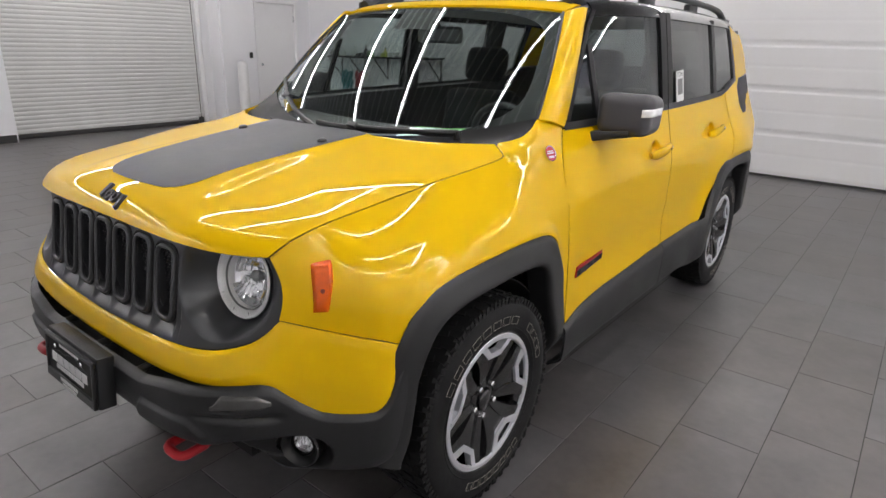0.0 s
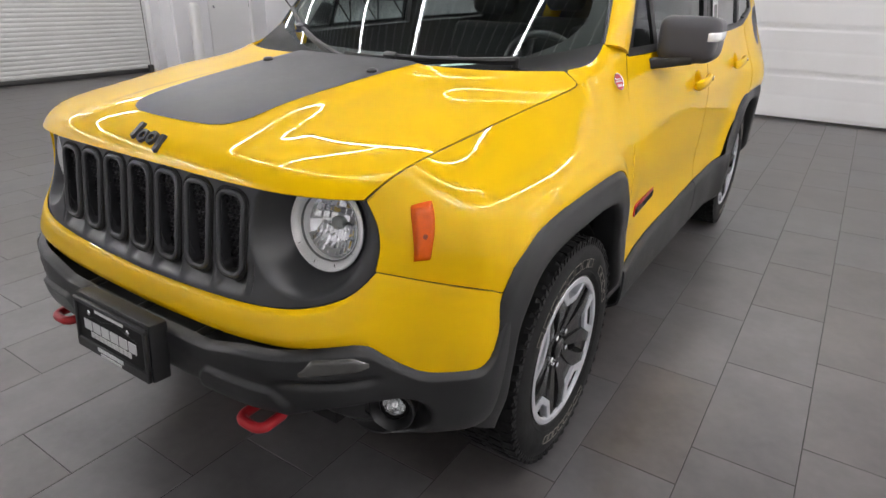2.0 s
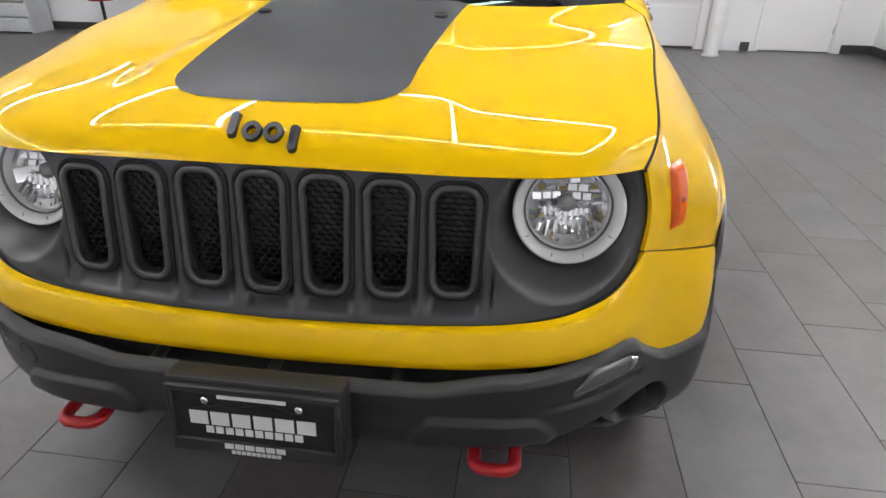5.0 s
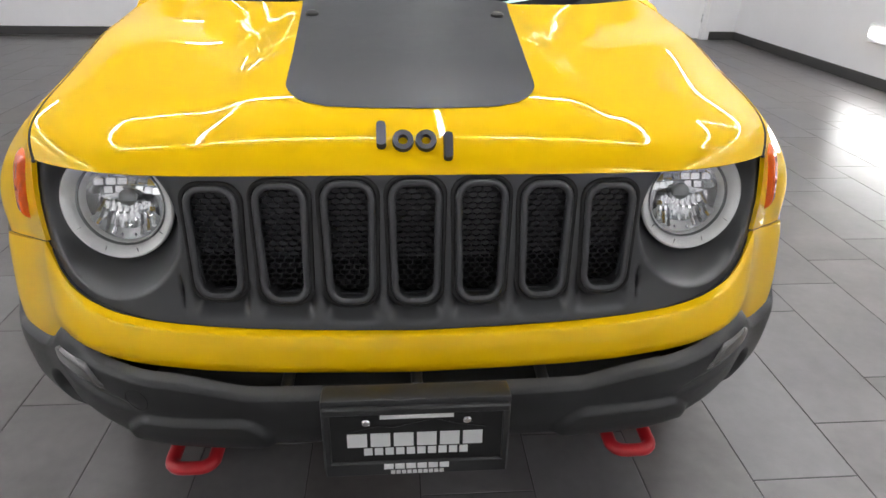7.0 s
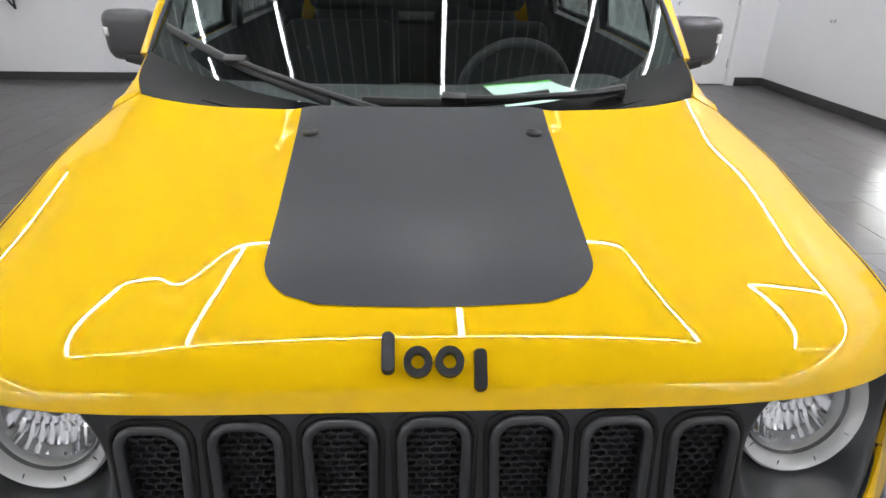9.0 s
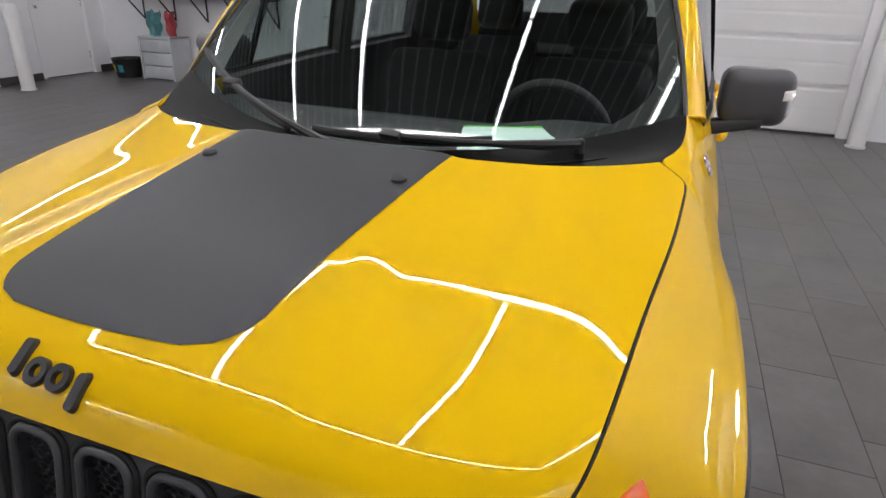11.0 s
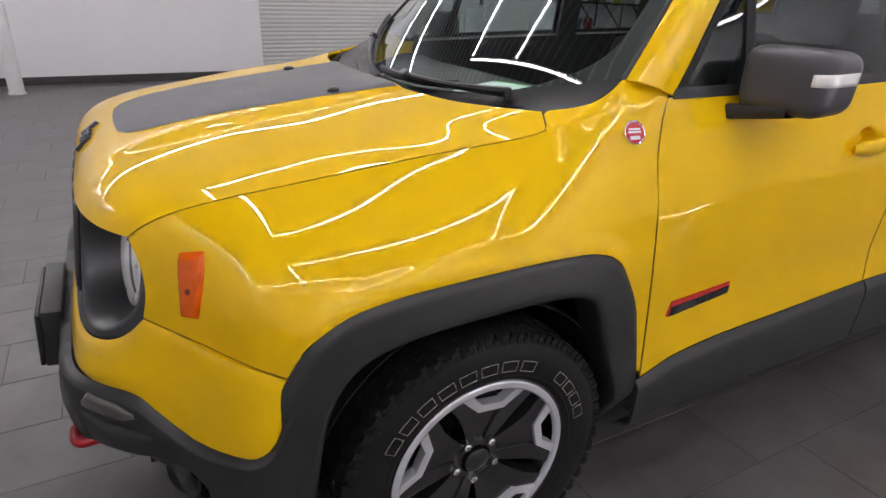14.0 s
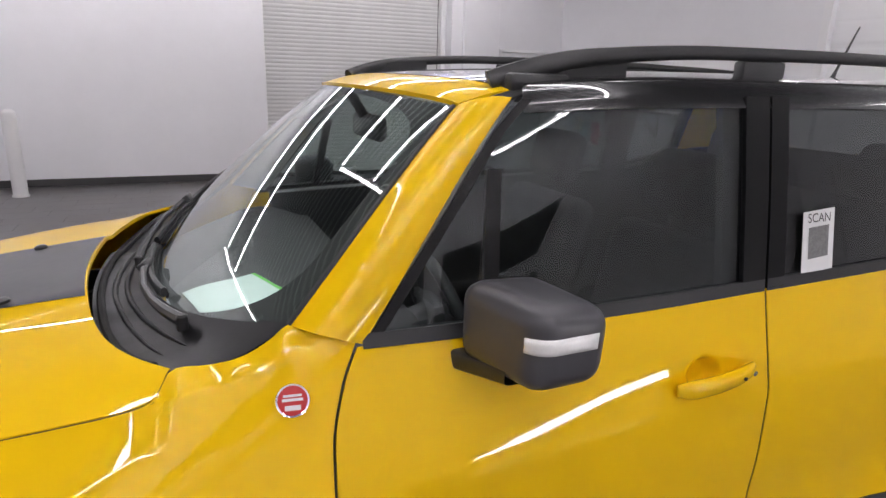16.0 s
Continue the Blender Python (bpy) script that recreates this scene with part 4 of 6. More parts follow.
    # headlamps
    for sgn in (1, -1):
        m = Matrix.Translation((LX, -.656, LZ_)) @ pose(0, 0, 0, -10, 0, 4)
        def put(name, d, mat, parent, lab="", smooth=True, m=m, sgn=sgn):
            d = moved(d, m)
            return part(name, d if sgn > 0 else flip(d), mat, parent, lab, smooth)
        h = put("headlamp", lathe([(-.085, .012), (-.085, .070), (-.045, .0935), (-.006, .1030), (.002, .1026), (.003, .1005)], 64, "y"), DARK, car, "round clear headlamp with a silver ring")
        put("ring", lathe([(-.002, .1005), (.005, .0995), (.0075, .0965), (.004, .0885), (-.004, .0815), (-.010, .0795)], 72, "y"), LAMPRING, h, "satin silver ring")
        for k in range(4):
            t = radians(215 + 38 * k)
            bar = moved(box(-.0007, .0007, -.0050, -.0034, .083, .0935), pose(0, 0, 0, 0, 90 - math.degrees(t), 0))
            put("ring_mark", bar, LAMPSHADE, h)
        put("inner_ring", lathe([(-.010, .0795), (-.006, .0780), (-.0085, .0762), (-.013, .0757)], 64, "y"), LAMPSHADE, h, "grey inner ring")
        put("step_ring", lathe([(-.013, .0757), (-.010, .0742), (-.014, .0722), (-.030, .0715)], 64, "y"), LAMPRING, h)
        # bowl with stepped plates above the bulb and flutes below it
        put("reflector", lathe([(-.030, .0715), (-.042, .062), (-.056, .045), (-.066, .026), (-.070, .0)], 40, "y"), REFLECT, h, "chrome reflector bowl")
        random.seed(5)
        for row, zc in enumerate((.016, .032, .048)):
            half = math.sqrt(max(.066 ** 2 - zc ** 2, 0))
            n = (7, 6, 4)[row]
            for k in range(n):
                x0, x1 = lerp(-half, half, k / n), lerp(-half, half, (k + 1) / n)
                depth = -.028 - .030 * (1 - ((x0 + x1) / 2 / .07) ** 2) * (1 - zc / .09)
                p = box((x0 - x1) / 2 + .0006, (x1 - x0) / 2 - .0006, -.003, .003, -.0075, .0075, .0015, 1)
                put("reflector_plate", moved(p, pose((x0 + x1) / 2, -depth, zc, random.uniform(-34, -6), 0, random.uniform(-16, 16))), REFLECT, h, smooth=False)
        for k in range(9):
            x = -.052 + .013 * k
            z1 = -math.sqrt(max(.067 ** 2 - x * x, 0))
            pts = [Vector((x * (1 - .30 * (1 - q)), .052 - .024 * q * q - .012 * abs(x) / .05, lerp(-.004, z1, q))) for q in [i / 7 for i in range(8)]]
            put("reflector_flute", tube(pts, [.0035 + .0030 * math.sin(math.pi * min(.15 + q / 9, 1)) for q in range(8)], 7), REFLECT, h)
        put("bulb_shield", joined(moved(lathe([(-.062, .010), (-.045, .016), (-.036, .0155), (-.031, .010), (-.030, 0)], 28, "y"), pose(0, 0, .004)), box(-.020, .020, .030, .034, -.003, .001, .001, 1)), LAMPSHADE, h, "grey bulb shield")
        low = patch(lambda u, v: Vector((lerp(.052, .0712, v) * math.cos(lerp(3.55, 5.87, u)), .027 - .006 * v, lerp(.052, .0712, v) * math.sin(lerp(3.55, 5.87, u)))), 30, 4, (0, -1, 0))
        put("lower_shade", low, LAMPSHADE, h, "grey lower shade")
        dome = lambda u, v: Vector(((LR - .003) * v * math.cos(6.28318 * u), -(.008 + .016 * (1 - v * v)), (LR - .003) * v * math.sin(6.28318 * u)))
        put("lens", patch(dome, 48, 10, (0, -1, 0)), LENS, h, "clear lens").visible_shadow = False

    # black lower bumper
    low_z = curve([0, .25, .355, .46, .52, .58, .65, .755, .833, 1.0], [.472, .474, .476, .478, .462, .425, .402, .387, .381, .395])
    FOG = Vector((.675, -.637, .447))
    crest_in = curve([0, .27, .31, .35, .40, .45], [.603, .604, .612, .622, .632, .640])
    mid_face = curve([0, .06, .30, .70, .90, .96, 1.0], [.020, .045, .052, .058, .057, .048, .030])
    end_face = curve([0, .10, .35, .80, .90, .95, 1.0], [.0, .022, .035, .040, .039, .033, .021])

    def crest(a):
        return lerp(crest_in(a), yellow_low(a) + .003, step(.38, .46, a))

    def lower_push(a, z):
        """How far the black skin stands out at a height."""
        hi, lo = crest(a), low_z(a)
        v = min(max((z - lo) / (hi - lo), 0), 1)
        p = lerp(mid_face(v), end_face(v), step(.40, .62, a))
        p -= .018 * step(.90, 1.0, a)
        # scoop that runs inboard from the fog lamp
        px = plan_x(a)
        q = math.hypot((px - .682) / (1.05 if px > .682 else 2.6), z - .450)
        p -= .054 * (1 - step(.048, .068, q)) * step(.385, .41, z)
        # raised pad over the tow hook
        q = abs(px - .39) / .135
        p += .013 * (1 - step(.84, 1.0, q + .35 * step(.50, .57, z))) * (1 - step(.538, .556, z))
        # fold under the turn lamp
        p -= .009 * math.exp(-((z - (.566 + .05 * (a - .53))) / .010) ** 2) * step(.46, .52, a) * (1 - step(.66, .72, a))
        return p

    def lower_at(s, z):
        return front_at(s, lower_push(abs(s), z), z)

    def lower(u, v):
        s = 2 * u - 1
        a = abs(s)
        return lower_at(s, lerp(low_z(a), crest(a), 1 - (1 - v) ** 1.25))

    def lower_keep(c):
        return math.hypot(abs(c.x) - FOG.x + .004, c.z - FOG.z) > .047
    b = part("lower_bumper", thick(patch(lower, 320, 90, (0, -1, 0), lower_keep), .008), CLAD, car, "grained black plastic lower bumper", angle=60)
    part("bumper_backing", joined(box(-.56, .56, -.70, -.66, .40, .68), box(-.40, .40, -.745, -.70, .57, .612)), DARK, car)
    part("bumper_backing", patch(lambda u, v: front_at((2 * u - 1) * .99, -.030, lerp(yellow_low(abs(2 * u - 1)) - .05, yellow_low(abs(2 * u - 1)) + .04, v)), 80, 4, (0, -1, 0)), DARK, car)
    # near-black sheet puts the shade of a deep slot behind the crest
    def shelf(u, v):
        s = (2 * u - 1) * .46
        return front_at(s, lerp(.046, -.035, v), crest(abs(s)) - .014 - .022 * math.sin(math.pi * v))
    part("slot_floor", patch(shelf, 60, 8, (0, 0, 1)), DARK, b, "dark sheet for the shaded slot behind the bumper top")
    for x in (-.235, 0, .235):
        part("slot_rib", tube([(x, -.842, .588), (x, -.80, .592), (x, -.77, .594)], .011, 12), CLAD, b)
    part("chin_strip", joined(*[tube([front_at(sg * q / 20, .012, low_z(q / 20) - .004) for q in range(0, 10)], .011, 8) for sg in (1, -1)]), DARK, b, "black lower lip")
    # round cover of the towing eye
    eye = [lower_at(-(.468 + .021 * math.cos(t)), .585 + .023 * math.sin(t)) + Vector((0, -.0002, 0)) for t in [2 * math.pi * k / 36 for k in range(36)]]
    part("towing_eye_cover", tube(eye, .0009, 5, closed=True), DARK, b, "round cover joint")

    for sgn in (1, -1):
        # smoked turn lamp set in the crest
        def ind(u, v):
            s = lerp(.530, .674, u)
            top = lerp(.603, .636, step(0, .24, u)) + .004 * u - .017 * step(.72, 1, u)
            bot = .592 + .012 * u + .006 * step(.80, 1, u)
            z = lerp(bot, top, v)
            uu, vv = abs(2 * u - 1), abs(2 * v - 1)
            p = front_at(s, lower_push(s, z) + .0015 + .006 * (1 - uu ** 6) * (1 - vv ** 6), z)
            return p
        d = patch(ind, 30, 10, (.5, -1, 0))
        t = part("turn_lamp", d if sgn > 0 else flip(d), SMOKE, b, "smoked grey turn lamp")
        # fog lamp in its cup
        m = Matrix.Translation(FOG + Vector((0, .010, .002))) @ pose(0, 0, 0, -3, 0, 22)
        def put(name, d, mat, parent, lab="", m=m, sgn=sgn):
            d = moved(d, m)
            return part(name, d if sgn > 0 else flip(d), mat, parent, lab)
        f = put("fog_lamp", lathe([(-.06, .040), (-.02, .054), (.008, .0565), (.012, .053), (.004, .046), (-.012, .038), (-.030, .034), (-.040, 0)], 36, "y"), CLAD, car, "round fog lamp in a black cup")
        put("fog_reflector", lathe([(-.034, 0.0), (-.030, .012), (-.022, .022), (-.013, .028)], 28, "y"), REFLECT, f)
        put("fog_bezel", lathe([(-.012, .0275), (-.007, .0300), (-.008, .034), (-.014, .038)], 36, "y"), SATIN, f, "black lamp bezel")
        for k in range(5):
            x = -.018 + .009 * k
            put("fog_flute", tube([(x, .016 + .25 * abs(x), .016), (x, .022 + .2 * abs(x), 0), (x, .016 + .25 * abs(x), -.016)], .0030, 6), REFLECT, f)
        put("fog_lens", lathe([(-.004, 0.0), (-.006, .016), (-.012, .028)], 30, "y"), LENS, f).visible_shadow = False
        # tow hook: a red loop that stands forward under the bumper
        pts = [Vector((.423 + a, -.802 + c * .80, .430 + .03 * (c + .05))) for a, c in rounded(.078, .104, .026, 6)]
        d = tube(pts, .0130, 10, closed=True)
        t = part("tow_hook", d if sgn > 0 else flip(d), RED, car, "red steel tow hook")
        d = joined(box(.376, .394, -.775, -.64, .424, .446, .006), box(.452, .470, -.775, -.64, .424, .446, .006))
        part("shank", d if sgn > 0 else flip(d), RED, t)

    # dealer plate and its bracket; the mark on it is plain bars
    PM = Matrix.Translation((-.003, -.903, .553)) @ pose(0, 0, 0, -5)
    pl = part("plate_bracket", moved(box(-.164, .164, .004, .052, -.084, .072, .006), PM), CLAD, car, "black plastic plate bracket")
    fr = []
    for x0, x1, z0, z1 in ((-.160, .160, .048, .063), (-.160, .160, -.082, -.052), (-.160, -.148, -.07, .052), (.148, .160, -.07, .052)):
        fr.append(box(x0, x1, -.008, .004, z0, z1, .003, 1))
    part("plate_frame", moved(joined(*fr), PM), CLAD, pl, "black plate frame")
    part("plate", moved(box(-.150, .150, -.003, .003, -.066, .056), PM), DARK, pl, "black dealer plate with white bars")
    bars = [(-.063, .063, .0385, .0460)]
    bars += [(-.120 + .0400 * k, -.120 + .0400 * k + .034, -.020, .008) for k in range(6)]
    bars += [(-.092 + .0185 * k, -.092 + .0185 * k + .0145, -.0380, -.0235) for k in range(10)]
    part("plate_bar", moved(joined(*[box(a, c, -.0045, -.003, z0, z1) for a, c, z0, z1 in bars]), PM), WHITE_INK, pl, "plain white bars", smooth=False)
    bars = [(-.058 + .0195 * k, -.058 + .0195 * k + .0165, -.0660, -.0555) for k in range(6)] + [(-.046 + .0095 * k, -.046 + .0095 * k + .0075, -.0770, -.0700) for k in range(10)]
    part("frame_bar", moved(joined(*[box(a, c, -.0095, -.008, z0, z1) for a, c, z0, z1 in bars]), PM), WHITE_INK, pl, "plain white bars", smooth=False)
    for x in (-.0865, .0865):
        part("plate_bolt", moved(lathe([(.003, 0.0075), (.007, .0075), (.009, .005), (.009, 0)], 12, "y"), PM @ Matrix.Translation((x, 0, .033))), CHROME, pl, "steel bolt")
    hill = tube([(-.12, -.0036, .010), (-.07, -.0036, .023), (-.04, -.0036, .020), (.03, -.0036, .036), (.07, -.0036, .024), (.12, -.0036, .015)], .0006, 5)
    part("plate_line", moved(hill, PM), BADGE, pl)


def arches():
    """Black flares over the four wheels."""
    n = 64
    A = arch_line(n)
    inner = spline([(0, -.430, .345), (0, -.405, .50), (0, -.372, .662), (0, -.335, .726), (0, -.26, .766), (0, -.12, .784), (0, .06, .789), (0, .18, .781), (0, .238, .756),
                    (0, .278, .68), (0, .325, .57), (0, .368, .44), (0, .372, .335)], n)
    for y0, rear in ((0, False), (WB, True)):
        def fl(u, v, y0=y0, rear=rear):
            k = u * n
            i = min(int(k), n - 1)
            a, b = A[i].lerp(A[i + 1], k - i), inner[i].lerp(inner[i + 1], k - i)
            ya, yb = (a.y, b.y) if not rear else (a.y, b.y)
            p = Vector((0, lerp(ya, yb, min(v, .8) / .8), lerp(a.z, b.z, min(v, .8) / .8)))
            yy = p.y + y0
            xs = side_x(yy) + .010 * step(.60, .72, p.z) if not rear else side_at(yy, min(p.z, .8))
            bul = curve([0, .12, .3, .7, .8, .9, 1.0], [.001, .013, .017, .022, .017, -.015, -.07])(v)
            x = xs + bul
            # the lower ends tuck in a little
            x -= .055 * (1 - step(.335, .45, p.z)) * step(-.2, .2, p.y) + .02 * (1 - step(.34, .46, p.z)) * (1 - step(-.2, .2, p.y))
            return Vector((x, yy, p.z))
        both("wheel_arch", thick(patch(fl, n, 16, (1, 0, .2)), .006), CLAD, "grained black plastic wheel arch flare", angle=60)
        # dark liner behind the flare
        V, F = [], []
        m = 24
        for i in range(m + 1):
            t = math.pi * (i / m) * 1.1 - .16
            for x in (.80, .56):
                V.append(Vector((x, y0 - .405 * math.cos(t), .36 + .405 * math.sin(t) * .97)))
        for i in range(m):
            F.append((2 * i, 2 * i + 1, 2 * i + 3, 2 * i + 2))
        both("wheel_liner", thick((V, F), .004), DARK)


def rim_and_tyre():
    """One wheel, its outer face towards +x, hub at the origin."""
    w = new("wheel")
    tagged(w, "black and machined alloy wheel with all-terrain tyre")
    R, H = .358, .1075
    sec = [(-H * .9, .236), (-H, .26), (-H * 1.0, .29), (-H * .96, .32), (-H * .88, .338), (-H * .78, .3525), (0, .3550), (H * .78, .3525), (H * .88, .343), (H * .96, .324),
           (H * 1.0, .304), (H * 1.005, .290), (H * .985, .268), (H * .96, .253), (H * .94, .247), (H * .91, .240), (H * .80, .236)]
    ty = part("tyre", lathe(sec, 96), RUBBER, w, "black all-terrain tyre with raised outlined bars")
    blocks = []
    rows = [(-.082, .032, 0), (-.042, .034, .5), (0, .032, .2), (.042, .034, .7), (.084, .034, .3)]
    nb = 104
    for k in range(nb):
        for cx, wd, ph in rows:
            t = 2 * math.pi * (k + ph) / nb
            zig = .004 * (1 if k % 2 else -1)
            b = box(cx - wd / 2 + zig * .5, cx + wd / 2 + zig * .5, -.0088, .0088, R - .011 - (.006 if abs(cx) > .06 else 0), R - (.0035 if abs(cx) > .06 else 0))
            blocks.append(moved(b, pose(0, 0, 0, math.degrees(t), 0, 0) @ pose(0, 0, 0, 0, 0, 12 if k % 2 else -8)))
        # shoulder lugs on the sidewall
        t = 2 * math.pi * (k + .3) / nb
        b = box(H * .80, H * .935, -.0065, .0065, .330, .3445)
        blocks.append(moved(b, pose(0, 0, 0, math.degrees(t), 0, 0)))
    tagged(part("tread", joined(*blocks), RUBBER, ty, "blocky tread", smooth=False), kind="stuff")
    # raised bars round the sidewall in place of lettering
    def bars(a0, a1, n, gap=.25):
        for k in range(n):
            c0, c1 = lerp(a0, a1, k / n), lerp(a0, a1, (k + 1 - gap) / n)
            ring = [(r, c) for r, c in ((.2665, c0), (.2665, (c0 + c1) / 2), (.2665, c1), (.279, c1), (.2920, c1), (.2920, (c0 + c1) / 2), (.2920, c0), (.279, c0))]
            pts = [(H * 1.006 + .0006, r * math.cos(c), r * math.sin(c)) for r, c in ring]
            part("sidewall_bar", tube(pts, .0009, 4, closed=True), TYRE_INK, ty, "pale outlined plain bar", smooth=False)
    bars(radians(150), radians(62), 8)
    bars(radians(48), radians(10), 4)
    bars(radians(-118), radians(-52), 8)
    part("bead_ridge", lathe([(H * .965, .250), (H * .978, .2525), (H * .972, .255)], 72), RUBBER, ty)
    # barrel and dark inside
    rim = part("rim", lathe([(-.09, .226), (.02, .214), (.05, .217), (.085, .228), (.0945, .2365), (.0985, .2395), (.1000, .2365), (.0965, .2320), (.080, .2240)], 72), RIMBLACK, w, "gloss black alloy rim")
    part("face_ring", lathe([(.0900, .2125), (.0975, .2140), (.1005, .2180), (.1000, .2300), (.0960, .2345)], 90), SILVER, rim, "machined silver rim ring")
    part("brake_disc", lathe([(-.02, .05), (.0, .06), (.0, .150), (-.02, .150)], 40), BADGE, w, "dark brake disc")
    # dark disc closes the barrel and gives the shade behind the spokes
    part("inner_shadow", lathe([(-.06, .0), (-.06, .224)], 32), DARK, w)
    for k in range(5):
        c = radians(84 + 72 * k)
        def P(r, da, x):
            return Vector((x, r * math.cos(c + da), r * math.sin(c + da)))
        # machined trapezoid at the rim
        outer = [P(.2145, -.395, 0), P(.1605, -.215, 0), P(.1605, .215, 0), P(.2145, .395, 0)]
        inner = [P(.2145, -.275, 0), P(.1785, -.150, 0), P(.1785, .150, 0), P(.2145, .275, 0)]
        V, F = [], []
        for q, x0 in ((outer, .0935), (inner, .0950), (inner, .070), (outer, .072)):
            for i, p in enumerate(q):
                V.append(Vector((x0 + (.0045 if i in (0, 3) else 0), p.y, p.z)))
        for a in range(4):
            b = (a + 1) % 4
            for i in range(3):
                F.append((a * 4 + i, a * 4 + i + 1, b * 4 + i + 1, b * 4 + i))
        part("machined_pocket", (V, F), SILVER, rim, "machined silver pocket edge", smooth=False)
        # twin black spokes between the pockets, with a slot between them
        for sgn in (-1, 1):
            V, F = [], []
            st = [(.040, sgn * .60, .30, .064), (.085, sgn * .36, .225, .076), (.130, sgn * .340, .205, .085), (.165, sgn * .360, .180, .090), (.2150, sgn * .455, .120, .0935)]
            for r, a, hw, x in st:
                for da, dx in ((-hw, -.030), (-hw * .78, 0), (hw * .78, 0), (hw, -.030)):
                    V.append(P(r, a + da, x + dx))
            for i in range(len(st) - 1):
                for j in range(3):
                    F.append((i * 4 + j, (i + 1) * 4 + j, (i + 1) * 4 + j + 1, i * 4 + j + 1))
            part("spoke", (V, F), RIMBLACK, rim, smooth=False)
        # solid web behind the pocket, sunk a little
        V = [P(r, a, x) for r, x in ((.040, .058), (.085, .070), (.130, .079), (.172, .085)) for a in (-.33, -.11, .11, .33)]
        F = [(i * 4 + j, (i + 1) * 4 + j, (i + 1) * 4 + j + 1, i * 4 + j + 1) for i in range(3) for j in range(3)]
        part("web", thick((V, F), .010), RIMBLACK, rim, smooth=False)
        p = P(.057, .628, .062)
        part("lug_nut", moved(lathe([(0, .010), (.016, .010), (.019, .006), (.019, 0)], 6), Matrix.Translation(p)), CHROME, rim, "steel lug nut", smooth=False)
    part("hub", lathe([(.02, .075), (.058, .072), (.066, .060), (.068, .040)], 40), RIMBLACK, rim)
    part("centre_cap", lathe([(.060, .034), (.076, .033), (.080, .028), (.081, 0)], 32), RIMBLACK, rim, "gloss black centre cap")
    w.parent = car
    return w


def wheels():
    w = rim_and_tyre()
    w.matrix_basis = pose(.764, -.012, .358)
    for m in (pose(.762, WB, .358, 21), pose(-.762, 0, .358, 0, 0, 180), pose(-.762, WB, .358, 40, 0, 180)):
        copy_thing(w, m).parent = car
    part("axle", tube([(-.62, 0, .36), (.62, 0, .36)], .04, 12), DARK, car)
    part("axle", tube([(-.62, WB, .36), (.62, WB, .36)], .04, 12), DARK, car)


hood()
fenders()
seam([hood_at(1.0, k / 90) + Vector((.003, .001, -.0045)) for k in range(91)], .0034)
seam([Vector((fender_x(y, arch_top(y)) - .0005, y, arch_top(y) - .0005)) for y in [lerp(-.660, -.440, k / 20) for k in range(21)]], .0011)
seam([Vector((side_at(max(door_seam(z), .44), z) - .0015, door_seam(z), z)) for z in [lerp(.46, 1.17, k / 40) for k in range(41)]], .0015)
seam([Vector((x, face_y(x, panel_low(x)) - .001, panel_low(x) + .001)) for x in [.670 * math.sin(math.pi / 2 * k / 60) for k in range(61)]], .0026)
front()
arches()
wheels()


